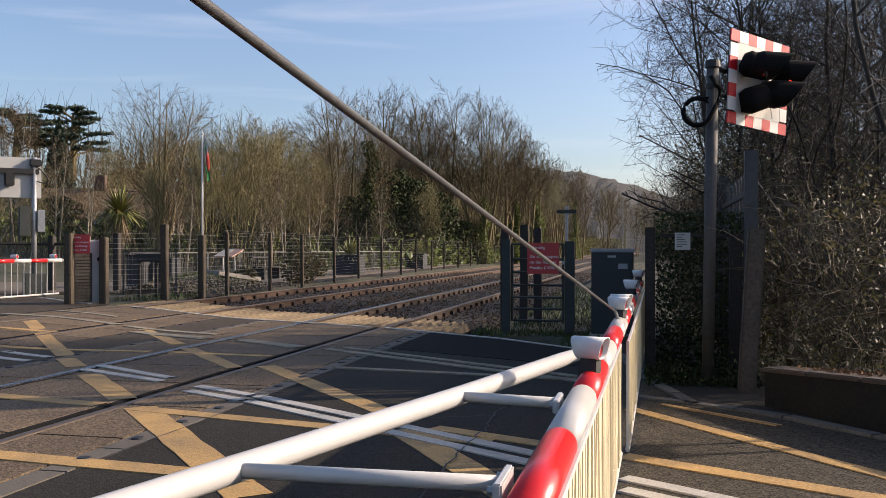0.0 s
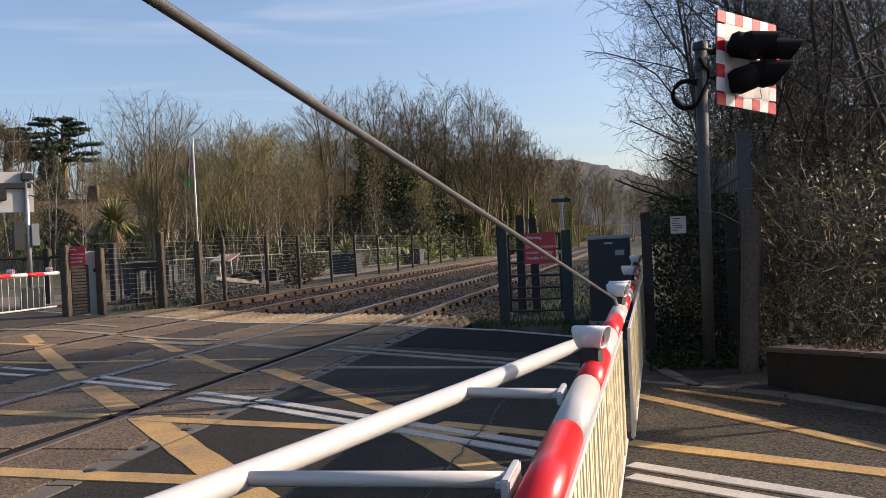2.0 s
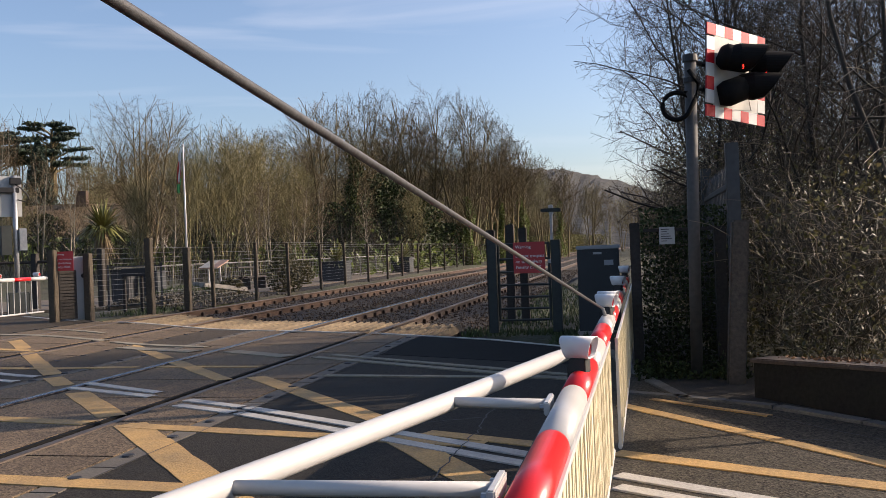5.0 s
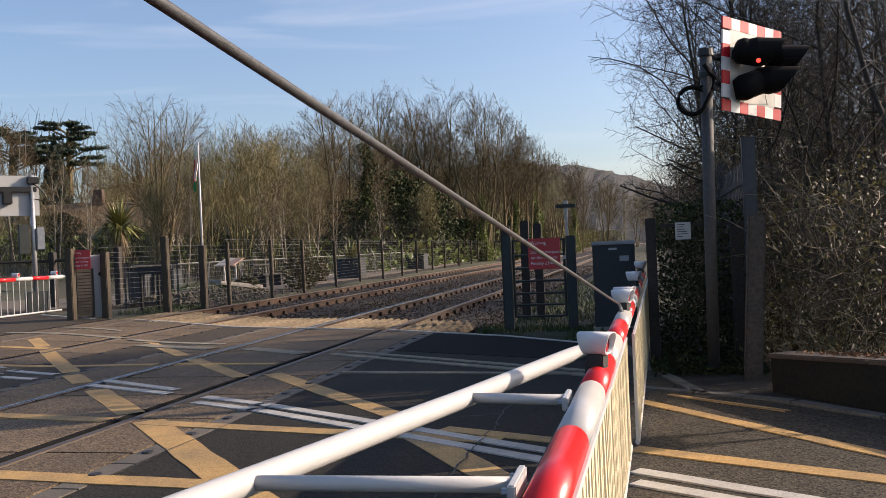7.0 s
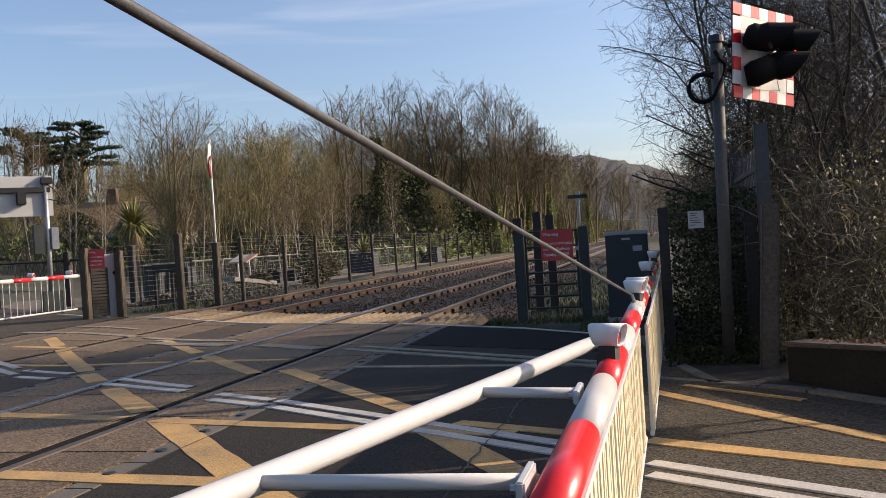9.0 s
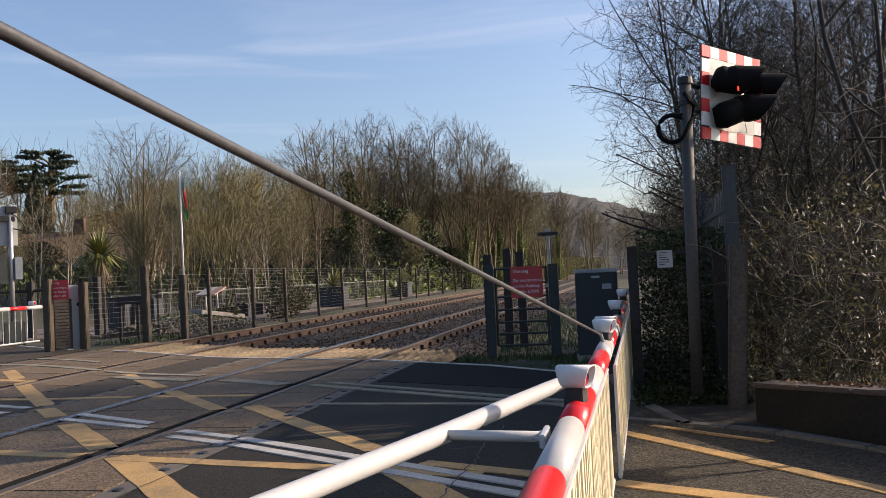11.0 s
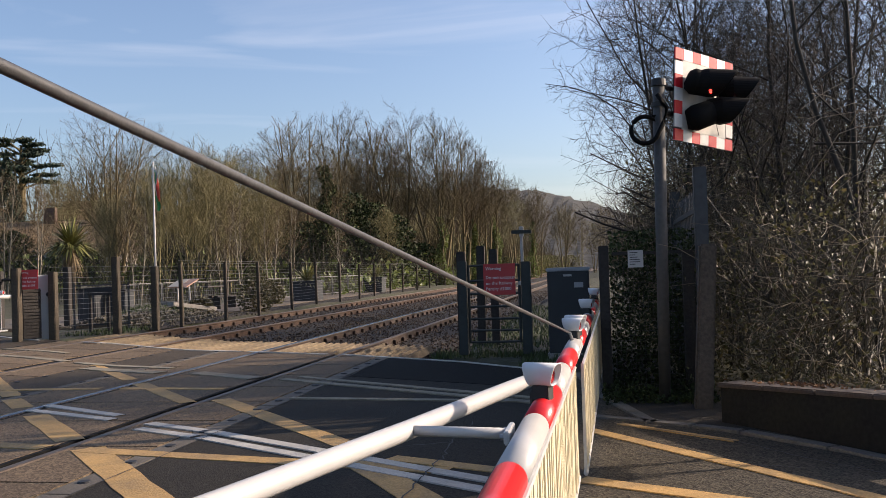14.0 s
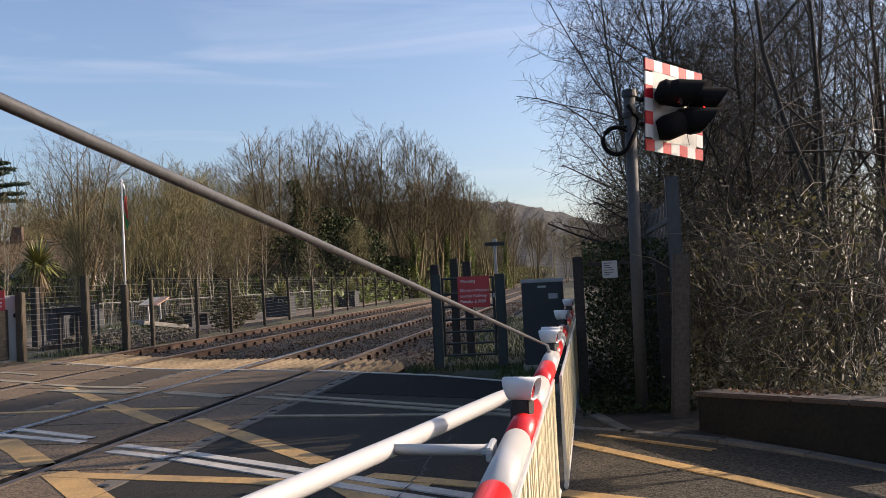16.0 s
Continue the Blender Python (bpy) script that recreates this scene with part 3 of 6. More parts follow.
def build_tracks():
    sleeper = chair = None
    for rails, label in ((NEAR_RAILS, "railway track with polished rails beside the barrier"), (FAR_RAILS, "canted railway track with rusty rail sides")):
        track = thing("railway_track", 0, 0, 0, label, "railway track", "tracks over the crossing")
        mid = sum(rails) / 2
        tilt = math.atan((ground_z(rails[1], 0) - ground_z(rails[0], 0)) / (rails[1] - rails[0]))
        for x in rails:
            rail_sweep(track, x, ground_z(x, 0) + 0.004, RAIL_TOP if x == NEAR_RAILS[1] else RAIL_DULL, RAIL_SHADED if x in NEAR_RAILS else RAIL_RUST)
        y = road_edge(mid) + 2.2
        while y < 75:
            if sleeper is None:
                ob = part("sleeper", box(-1.25, 1.25, -0.125, 0.125, -0.13, 0, 0.012), SLEEPER, track)
                sleeper = ob.data
            else:
                ob = new("sleeper", sleeper)
                ob.parent = track
            ob.matrix_basis = Matrix.Translation((mid + curve_x(y), y, (ground_z(rails[0], 0) + ground_z(rails[1], 0)) / 2 - 0.152)) @ Euler((0, -tilt, 0)).to_matrix().to_4x4()
            # chairs that hold the rails
            if y < 46:
                for x in rails:
                    if chair is None:
                        bm = box(-0.13, 0.13, -0.075, 0.075, -0.155, -0.135, 0.004)
                        box(0.02, 0.075, -0.05, 0.05, -0.14, -0.06, 0.008, bm)
                        box(-0.075, -0.02, -0.05, 0.05, -0.14, -0.06, 0.008, bm)
                        piece = part("rail_chair", bm, CHAIR, track)
                        chair = piece.data
                    else:
                        piece = new("rail_chair", chair)
                        piece.parent = track
                    piece.location = (x, y, ground_z(x, 0) + 0.004)
            y += 0.68


def fence_x(y):
    return -10.0 - 0.03 * (y - 19)


def build_ballast():
    # bed
    xs = np.linspace(-10.3, -2.3, 41)
    ys = np.concatenate([np.linspace(10, 60, 120), np.linspace(61, 420, 90)])
    verts, faces = [], []
    for y in ys:
        for x in xs:
            yy = max(y, road_edge(x) + 0.05) if y < 20 else y
            shoulder = 0.25 * (smoothstep(-2.9, -2.3, x) + smoothstep(-9.9, -10.3, x))
            z = ground_z(x, 0) - 0.138 - shoulder * 0.6 + 0.016 * noise.noise((x * 3, yy * 3, 1)) - 0.05 * smoothstep(-6.9, -6.5, x) * smoothstep(-6.0, -6.4, x)
            verts.append((x + curve_x(y), yy, z))
    w = len(xs)
    for j in range(len(ys) - 1):
        for i in range(w - 1):
            faces.append((j * w + i, j * w + i + 1, (j + 1) * w + i + 1, (j + 1) * w + i))
    bed = tagged(raw("ballast", verts, faces, BED, smooth=True), "brown stone ballast between and beside the tracks", "ballast", kind="stuff")
    rng = np.random.default_rng(4)
    n = 17000
    x = rng.uniform(-10.2, -2.4, n)
    y = 11 + 40 * rng.random(n) ** 1.7
    keep = y > np.interp(x, EDGE_X, EDGE_Y) + 0.1
    x, y = x[keep], y[keep]
    base = np.array([(1, 0, 0), (0, 1, 0), (-1, 0, 0), (0, -1, 0), (0, 0, 1), (0, 0, -1)], float)
    tri = np.array([(0, 1, 4), (1, 2, 4), (2, 3, 4), (3, 0, 4), (1, 0, 5), (2, 1, 5), (3, 2, 5), (0, 3, 5)])
    allv, allf = [], []
    for k in range(len(x)):
        s = rng.uniform(0.014, 0.034)
        v = base * s * rng.uniform(0.6, 1.3, (6, 1)) @ np.array(Euler(rng.uniform(0, 6, 3)).to_matrix())
        v += (x[k], y[k], ground_z(x[k], 0) - 0.135)
        allf.append(tri + 6 * k)
        allv.append(v)
    # dirty shoulder under the fence
    verts, faces = [], []
    for j, yy in enumerate(np.linspace(19.4, 80, 90)):
        for i in range(6):
            x = fence_x(yy) - 1.15 + 1.0 * i / 5
            verts.append((x, yy, ground_z(x, yy) - 0.01 + 0.03 * noise.noise((x * 4, yy * 4, 2)) - (0.06 if i in (0, 5) else 0)))
            if j and i:
                k = j * 6 + i
                faces.append((k - 7, k - 6, k, k - 1))
    raw("shoulder", verts, faces, BED, bed, smooth=True)
    raw("ballast_stone", np.concatenate(allv).tolist(), np.concatenate(allf).tolist(), BALLAST, bed)


def build_guards():
    """Timber arris slats at the end of the road surface that keep walkers off the track."""
    guard = thing("trespass_guard", -6.5, 13.5, 0, "pale ribbed timber trespass guard beside the road", "trespass guard")
    mesh = None
    x = -2.75
    while x > -10.1:
        clear = min(abs(x - r) for r in (*NEAR_RAILS, *FAR_RAILS))
        if clear > 0.09:
            y = road_edge(x) + 0.12
            if mesh is None:
                bm = bmesh.new()
                a = [bm.verts.new(c) for c in ((-0.055, 0, -0.13), (0.055, 0, -0.13), (0.012, 0.06, -0.02), (-0.012, 0.06, -0.02))]
                b = [bm.verts.new(c) for c in ((-0.055, 2.0, -0.13), (0.055, 2.0, -0.13), (0.012, 1.94, -0.02), (-0.012, 1.94, -0.02))]
                for k in range(4):
                    bm.faces.new((a[k], a[(k + 1) % 4], b[(k + 1) % 4], b[k]))
                bm.faces.new(a)
                bm.faces.new(b[::-1])
                ob = part("arris_slat", bm, GUARD, guard)
                mesh = ob.data
            else:
                ob = new("arris_slat", mesh)
                ob.parent = guard
            ob.location = (x + 6.5, y - 13.5, ground_z(x, 0) + random.uniform(-0.01, 0.01))
        x -= 0.15
    # cross bearers
    for k in range(3):
        bm = bmesh.new()
        pts = [(x + 6.5, road_edge(x) + 0.3 + 0.75 * k - 13.5, ground_z(x, 0) - 0.16) for x in (-2.5, -3.7, -5.6, -8.2, -10.2)]
        part("bearer", rod(pts, 0.05, 4), DARK_WOOD, guard)


def build_pavement():
    outline = [(-0.30, 10.25), (-0.01, 8.52), (0.36, 7.04), (0.95, 6.68), (1.42, 6.12), (1.8, 5.53), (2.42, 5.08), (10.1, 4.48), (10.1, 5.2), (2.6, 5.7), (1.6, 7.5), (0.9, 9.0), (0.6, 12), (-0.3, 12.5)]
    pavement = tagged(part("pavement", slab(outline, -0.2, 0.006), PAVING), "narrow asphalt pavement in deep shade below the wall", "pavement", kind="structure")
    # kerb stones, nearly flush
    runs = [[Vector(p) for p in run] for run in (((-0.33, 10.2), (-0.06, 8.5), (0.06, 7.98), (0.31, 6.98)), ((-0.1, 7.25), (0.31, 7.02), (0.62, 6.82), (0.92, 6.61), (1.37, 6.06), (1.75, 5.47), (2.4, 5.02), (5, 4.8)))]
    for a, b in [e for run in runs for e in zip(run, run[1:])]:
        n = max(1, round((b - a).length / 0.6))
        d = (b - a) / n
        for k in range(n):
            p = a + d * k
            bm = box(0.004, d.length - 0.004, -0.11, 0.0, -0.15, 0.014, 0.006)
            ob = part("kerb_stone", bm, KERB, pavement)
            ob.matrix_basis = Matrix.Translation((p.x, p.y, 0)) @ Matrix.Rotation(math.atan2(d.y, d.x), 4, "Z") @ Matrix.Translation((0, 0.11, 0))


# ---- the lowered barrier ----
BOOM_R = 0.049


def boom_x(y):
    return -0.203 + 0.0165 * (y - 3.57)


def boom_z(y):
    return 0.641 + 0.0118 * (y - 3.57)


def lamp_hood(parent, y):
    """A small double-ended lamp on the boom: white flared hood, red lenses, black foot."""
    z0 = boom_z(y) + BOOM_R
    cx = boom_x(y) + 0.2
    unit = new("boom_lamp")
    unit.parent, unit.matrix_basis = parent, pose(cx, y + 0.6, z0, 0, 0, -20)
    bm = bmesh.new()
    n = 20
    rings = []
    for inner in (0, 1):
        for e in (-1, 1):
            ring = []
            for k in range(n):
                a = 2 * math.pi * k / n
                c, s = math.cos(a), math.sin(a)
                r = 0.044 - 0.004 * inner
                yy = r * math.copysign(abs(c) ** 0.75, c)
                zz = 0.086 + r * math.copysign(abs(s) ** 0.75, s)
                ring.append(bm.verts.new((e * (0.058 + 0.013 * (zz - 0.086) / 0.044), yy, zz)))
            rings.append(ring)
    for a, b in ((0, 1), (2, 3), (0, 2), (1, 3)):
        for k in range(n):
            bm.faces.new((rings[a][k], rings[a][(k + 1) % n], rings[b][(k + 1) % n], rings[b][k]))
    hood = part("hood", bm, HOOD, unit, "white flared hood", True)
    for e in (-1, 1):
        bm = bmesh.new()
        bmesh.ops.create_cone(bm, cap_ends=True, segments=18, radius1=0.036, radius2=0.034, depth=0.012, matrix=Matrix.Translation((e * 0.032, 0, 0.086)) @ Matrix.Rotation(math.pi / 2, 4, "Y"))
        part("lens", bm, LENS, unit, "red lens")
    part("foot", box(-0.034, 0.034, -0.028, 0.028, -0.012, 0.048, 0.004), RUBBER, unit, "black rubber foot")
    part("strap", box(-0.05, -0.036, -0.012, 0.012, -0.05, 0.016, 0.003), RUBBER, unit)
    return unit


def build_barrier():
    barrier = thing("crossing_barrier", -0.2, -0.6, 0, "lowered red and white level crossing barrier with cream palings", "barrier")

    def at(x, y, z):
        return (x + 0.2, y + 0.6, z)
    ends = [-0.6] + [2.47 + 0.74 * k for k in range(-4, 14)]
    ends = [e for e in ends if -0.6 <= e < 11.5] + [11.55]
    for k, (a, b) in enumerate(zip(ends, ends[1:])):
        red = round((a - 2.47) / 0.74) % 2 == 1
        bm = rod([at(boom_x(a), a, boom_z(a)), at(boom_x(b), b, boom_z(b))], BOOM_R, 28)
        part("boom_band", bm, RED if red else WHITE, barrier, "red reflective band" if red else "white reflective band", True)
        bm = rod([at(boom_x(a) + 0.047, a, boom_z(a) - 0.018), at(boom_x(b) + 0.047, b, boom_z(b) - 0.014)], 0.006, 6)
        part("skirt_rail", bm, RED if red else WHITE, barrier)
    # end cap
    part("end_cap", rod([at(boom_x(11.55), 11.55, boom_z(11.55)), at(boom_x(11.6), 11.6, boom_z(11.6))], [BOOM_R + 0.003] * 2, 20), BLACK, barrier)
    # edge wire conduit along the top of the boom
    part("conduit", rod([at(boom_x(y) - 0.055, y, boom_z(y) - 0.002) for y in (-0.6, 3.4, 11.4)], 0.005, 6), RUBBER, barrier)
    # palings, in two leaves
    mesh = None
    for lo, hi in ((-0.5, 5.0), (5.1, 11.45)):
        y = lo
        while y < hi:
            if mesh is None:
                bm = box(-0.006, 0.006, -0.0225, 0.0225, -0.60, -0.014, 0.004)
                ob = part("paling", bm, CREAM, barrier)
                mesh = ob.data
            else:
                ob = new("paling", mesh)
                ob.parent = barrier
            ob.matrix_basis = pose(*at(boom_x(y) + 0.053 + (0.035 if lo > 5 else 0) + random.uniform(-0.003, 0.003), y, boom_z(y)), random.uniform(-0.4, 0.4), random.uniform(-0.5, 0.5), 0)
            y += 0.052
        for dz, r in ((-0.60, 0.013), (-0.016, 0.0085)):
            part("skirt_bar", rod([at(boom_x(lo) + 0.053 + (0.035 if lo > 5 else 0), lo - 0.02, boom_z(lo) + dz), at(boom_x(hi) + 0.053 + (0.035 if lo > 5 else 0), hi, boom_z(hi) + dz)], r, 6), WHITE, barrier)
    part("leaf_edge", box(-0.008, 0.008, -0.006, 0.006, -0.60, 0.0, 0.002, m=Matrix.Translation(at(boom_x(5.05) + 0.089, 5.07, boom_z(5)))), WHITE, barrier, "white edge of the second leaf")
    # brace beside the boom, with two cross bars
    brace = [at(-0.225, 4.70, 0.66), at(-0.365, 4.16, 0.655), at(-0.63, 3.07, 0.65), at(-0.93, 1.90, 0.65), at(-1.25, 0.66, 0.65), at(-1.36, -0.3, 0.65)]
    part("brace", rod(brace, [0.024, 0.033, 0.033, 0.033, 0.033, 0.033], 20), WHITE, barrier, "white painted steel brace", True)
    for (x0, y0), (x1, y1) in (((-0.605, 3.07), (-0.285, 3.02)), ((-0.90, 1.935), (-0.305, 1.95))):
        bar = part("cross_bar", rod([at(x0, y0, 0.65), at(x1, y1, 0.65)], 0.018, 14), WHITE, barrier, smooth=True)
        part("flange", box(-0.010, 0.010, -0.09, 0.09, -0.022, 0.022, 0.004, m=Matrix.Translation(at(boom_x(y1) - 0.064, y1, 0.65))), WHITE, bar)
        for dy in (-0.062, 0.062):
            part("bolt", rod([at(boom_x(y1) - 0.088, y1 + dy, 0.65), at(boom_x(y1) - 0.072, y1 + dy, 0.65)], 0.011, 6), GALV, bar)
    for y in (3.57, 6.05, 6.33, 8.57, 11.2):
        lamp_hood(barrier, y)
    # clip of the stay
    clip = part("stay_clip", rod([at(boom_x(5.9), 5.90, boom_z(5.90) + 0.03), at(*STAY_FOOT)], [0.014, 0.010], 8), GALV, barrier)
    stay = new("stay_cable")
    stay.parent = barrier
    stay.location = at(*STAY_FOOT)
    tagged(stay, "grey wire stay")
    bm = rod(STAY, [0.0062, 0.0062, 0.0062, 0.006, 0.0055, 0.0045, 0.0038, 0.0032, 0.003, 0.003], 10)
    part("cable", bm, ROPE, stay, smooth=True)
    part("ferrule", rod([STAY[0], Vector(STAY[0]).lerp(Vector(STAY[1]), 0.12)], 0.011, 8), GALV, stay)
    return barrier, stay


# the stay, from its clip on the boom up to the mast behind the camera
STAY_FOOT, STAY_TOP = Vector((-0.18, 5.85, 0.765)), Vector((-0.206, 0.352, 1.285))
STAY = [tuple((STAY_TOP - STAY_FOOT) * s) for s in (0, 0.04, 0.12, 0.3, 0.5, 0.7, 0.85, 1.0, 1.1, 1.3)]


# ---- beside the barrier's far end ----
def build_signal():
    signal = thing("crossing_signal", 0.56, 8.02, 0, "grey pole with a red and white bordered flashing light signal", "signal")
    part("pole", rod([(-0.042, 0, -0.02), (0, 0, 2.72)], 0.050, 16), POLE_GREY, signal, smooth=True)
    part("pole_cap", rod([(0, 0, 2.70), (0, 0, 2.76)], [0.066, 0.060], 16), BLACK, signal)
    part("pole_band", rod([(0, 0, 2.52), (0, 0, 2.56)], 0.064, 16), BLACK, signal)
    # board, turned to the road
    board = new("backboard")
    board.parent = signal
    board.matrix_basis = pose(0.42, 0.48, 2.635, 0, 4.2, 46.9)
    tagged(board, "square board with a red and white chequered border")
    w = 0.41
    AIMED = 44  # the lamps look farther along the road than the board
    mesh = part("centre_panel", box(-w + 0.1, w - 0.1, -0.012, 0.0, -w + 0.1, w - 0.1, 0.002), SIGNAL_GREY, board, "pale grey centre")
    part("back_plate", box(-w, w, 0.001, 0.012, -w, w, 0.004), BLACK, board)
    cell = 2 * w / 7
    for k in range(7):
        for side in range(4):
            if side > 1 and k in (0, 6):
                continue
            c = -w + cell * (k + 0.5)
            red = k % 2 == 0
            x0, x1 = (c - cell / 2, c + cell / 2) if side < 2 else ((-w, -w + 0.1) if side == 2 else (w - 0.1, w))
            z0, z1 = (c - cell / 2, c + cell / 2) if side > 1 else ((-w, -w + 0.1) if side == 0 else (w - 0.1, w))
            part("border_cell", box(x0, x1, -0.014, 0.0, z0, z1), BORDER_RED if red else BOARD_WHITE, board)
    for x, z, name in ((-0.23, 0.10, "red_lamp"), (0.11, 0.09, "red_lamp"), (-0.05, -0.12, "amber_lamp")):
        lampbox = new(name)
        lampbox.parent = board
        lampbox.matrix_basis = pose(x, -0.11, z, 0, 0, AIMED)
        bm = bmesh.new()
        bmesh.ops.create_cone(bm, cap_ends=True, segments=24, radius1=0.10, radius2=0.125, depth=0.12, matrix=Matrix.Translation((0, -0.03, 0)) @ Matrix.Rotation(math.pi / 2, 4, "X"))
        part("housing", bm, COWL, lampbox, smooth=False)
        part("stem", rod([(0, 0.02, 0), (0.06, 0.085, 0)], 0.045, 10), COWL, lampbox)
        # black lump that also gives shape to the cowl's shadow on the board
        if x < 0:
            turn_back = Matrix.Rotation(-radians(AIMED), 4, "Z")
            ends = [turn_back @ Vector(p) for p in ((-0.05, 0.065, 0.03), (-0.03, 0.03, 0.015), (0.03, -0.02, 0.0))] if z > 0 else [turn_back @ Vector(p) for p in ((-0.21, 0.08, -0.10), (-0.15, 0.05, -0.08), (0.03, -0.02, 0.0))]
            part("shadow_body", rod(ends, [0.085, 0.115, 0.11], 16), COWL, lampbox, "black lump for lamp body and cowl shadow", True)
        # cowl: a tapering tube, open below towards its mouth
        bm = bmesh.new()
        n, rows = 28, []
        for k in range(n + 1):
            a = radians(-72 + 324 * k / n)
            c, s = math.cos(a), math.sin(a)
            reach = 0.17 + 0.17 * (0.5 + 0.5 * s) ** 0.8
            rows.append([bm.verts.new((r * c, y, r * s)) for y, r in ((-0.09, 0.124), (-reach, 0.108), (-reach, 0.102), (-0.09, 0.118))])
        for p, q in zip(rows, rows[1:]):
            for k in range(4):
                bm.faces.new((p[k], p[(k + 1) % 4], q[(k + 1) % 4], q[k]))
        bm.faces.new(rows[0])
        bm.faces.new(rows[-1][::-1])
        part("cowl", bm, COWL, lampbox, "long black cowl")
        bm = bmesh.new()
        bmesh.ops.create_cone(bm, cap_ends=True, segments=24, radius1=0.10, radius2=0.096, depth=0.01, matrix=Matrix.Translation((0, -0.105, 0)) @ Matrix.Rotation(math.pi / 2, 4, "X"))
        part("lens", bm, LENS if name == "red_lamp" else BLACK, lampbox)
        if name == "red_lamp":
            # added turning wheel that stands in for the flash: one face glows, the other is dark
            wheel = new("flasher")
            wheel.parent = board
            wheel.location = (x - 0.02, -0.26, z - 0.105)
            disc = []
            for mat, dy, size in ((RED_GLOW, -0.004, 0.018), (COWL, 0.004, 0.028)):
                bm = bmesh.new()
                bmesh.ops.create_cone(bm, cap_ends=True, segments=20, radius1=size, radius2=size, depth=0.006, matrix=Matrix.Translation((0, dy, 0)) @ Matrix.Rotation(math.pi / 2, 4, "X"))
                part("lit_face" if mat is RED_GLOW else "dark_face", bm, mat, wheel)
            FLASHERS.append(wheel)
    # bracket arm and cable loop
    for z in (2.50, 2.72):
        part("arm", rod([(0.0, 0.0, z), (0.10, 0.24, z), (0.40, 0.54, z)], 0.022, 8), BLACK, signal)
    loop = [(-0.02, -0.07, 2.62), (0.06, -0.07, 2.5), (0.02, -0.075, 2.36)] + [(-0.13 + 0.115 * math.cos(a), -0.075, 2.32 + 0.115 * math.sin(a)) for a in (radians(-35 - 20 * k) for k in range(15))] + [(-0.05, -0.07, 2.44)]
    part("cable_loop", rod(loop, 0.02, 8), COWL, signal, "black cable loop", True)
    return signal


FLASHERS = []


def build_palisade():
    fence = thing("palisade_fence", 0.88, 8.12, 0, "grey steel palisade fence in front of bare trees", "fence")
    for y in (0, 2.75, 5.5):
        part("post", box(-0.055, 0.055, y - 0.04, y + 0.04, 0, 2.0, 0.004), PALISADE, fence)
    for z in (0.45, 1.62):
        part("rail", box(-0.03, -0.005, 0.04, 5.5, z, z + 0.05, 0.003), PALISADE, fence)
    mesh = None
    for k in range(36):
        if mesh is None:
            bm = slab([(-0.006, -0.034), (0.0, -0.034), (0.012, 0), (0.0, 0.034), (-0.006, 0.034), (0.006, 0)], 0.06, 1.86)
            for v in bm.verts:
                if v.co.z > 1 and abs(v.co.y) > 0.01:
                    v.co.z -= 0.07
            ob = part("pale", bm, PALISADE, fence)
            mesh = ob.data
        else:
            ob = new("pale", mesh)
            ob.parent = fence
        ob.location = (0.0, 0.12 + 0.15 * k, random.uniform(-0.01, 0.01))


def build_leaning_post():
    bm = box(-0.068, 0.068, -0.065, 0.065, -0.1, 1.33, 0.015)
    for v in bm.verts:
        v.co.x += 0.06 * v.co.z + 0.008 * noise.noise(v.co * 4)
    tagged(part("gate_post", bm, GATE_POST), "weathered square timber gate post leaning beside the wall", "post").location = (0.80, 7.70, 0)


def build_board_fence():
    fence = thing("board_fence", 0.06, 8.5, 0, "dark timber and mesh fence panel with a notice", "fence")
    part("post", box(-0.06, 0.03, -0.045, 0.045, 0, 1.36, 0.006), DARK_WOOD, fence)
    part("post", box(0.68, 0.78, -0.06, 0.06, 0, 1.30, 0.006), DARK_WOOD, fence)
    for z in (0.06, 1.27):
        part("rail", box(0.06, 0.70, 0.0, 0.03, z, z + 0.03, 0.004), DARK_WOOD, fence)
    # welded mesh on the rails
    for k in range(15):
        x = 0.075 + 0.0425 * k
        part("mesh_wire", box(x - 0.0012, x + 0.0012, -0.006, -0.003, 0.05, 1.3), DARK_WIRE, fence)
    for k in range(29):
        z = 0.06 + 0.0435 * k
        part("mesh_wire", box(0.06, 0.69, -0.010, -0.007, z - 0.0012, z + 0.0012), DARK_WIRE, fence)
    # notice
    notice = thing("notice", 0.33, 8.47, 1.155, "small white printed notice on the dark fence", "notice")
    part("sheet", box(-0.068, 0.068, -0.008, 0.0, 0, 0.155, 0.001), SIGN_WHITE, notice)
    for k in range(6):
        z = 0.135 - 0.021 * k
        part("print_bar", box(-0.052, random.uniform(-0.005, 0.05), -0.0105, -0.008, z - 0.004, z + 0.003), DARK_PRINT, notice)


def build_cabinet():
    cab = thing("equipment_cabinet", -0.43, 12.3, 0, "dark grey steel lineside cabinet with a pale lid", "cabinet")
    part("body", box(-0.275, 0.275, -0.02, 0.5, 0, 1.12, 0.008), CABINET, cab)
    part("lid", box(-0.29, 0.29, -0.035, 0.515, 1.12, 1.17, 0.012), CAB_TOP, cab, "pale grey lid")
    door = part("door", box(-0.25, 0.25, -0.03, -0.018, 0.06, 1.08, 0.004), CABINET, cab)
    part("label_plate", box(-0.06, 0.05, -0.034, -0.029, 1.05, 1.078), SIGN_WHITE, door, "white label")
    part("warning_plate", box(0.08, 0.20, -0.034, -0.029, 0.90, 0.97), CAB_TOP, door)
    part("plinth", box(-0.3, 0.3, -0.05, 0.53, -0.1, 0.03, 0.006), CONCRETE, cab)


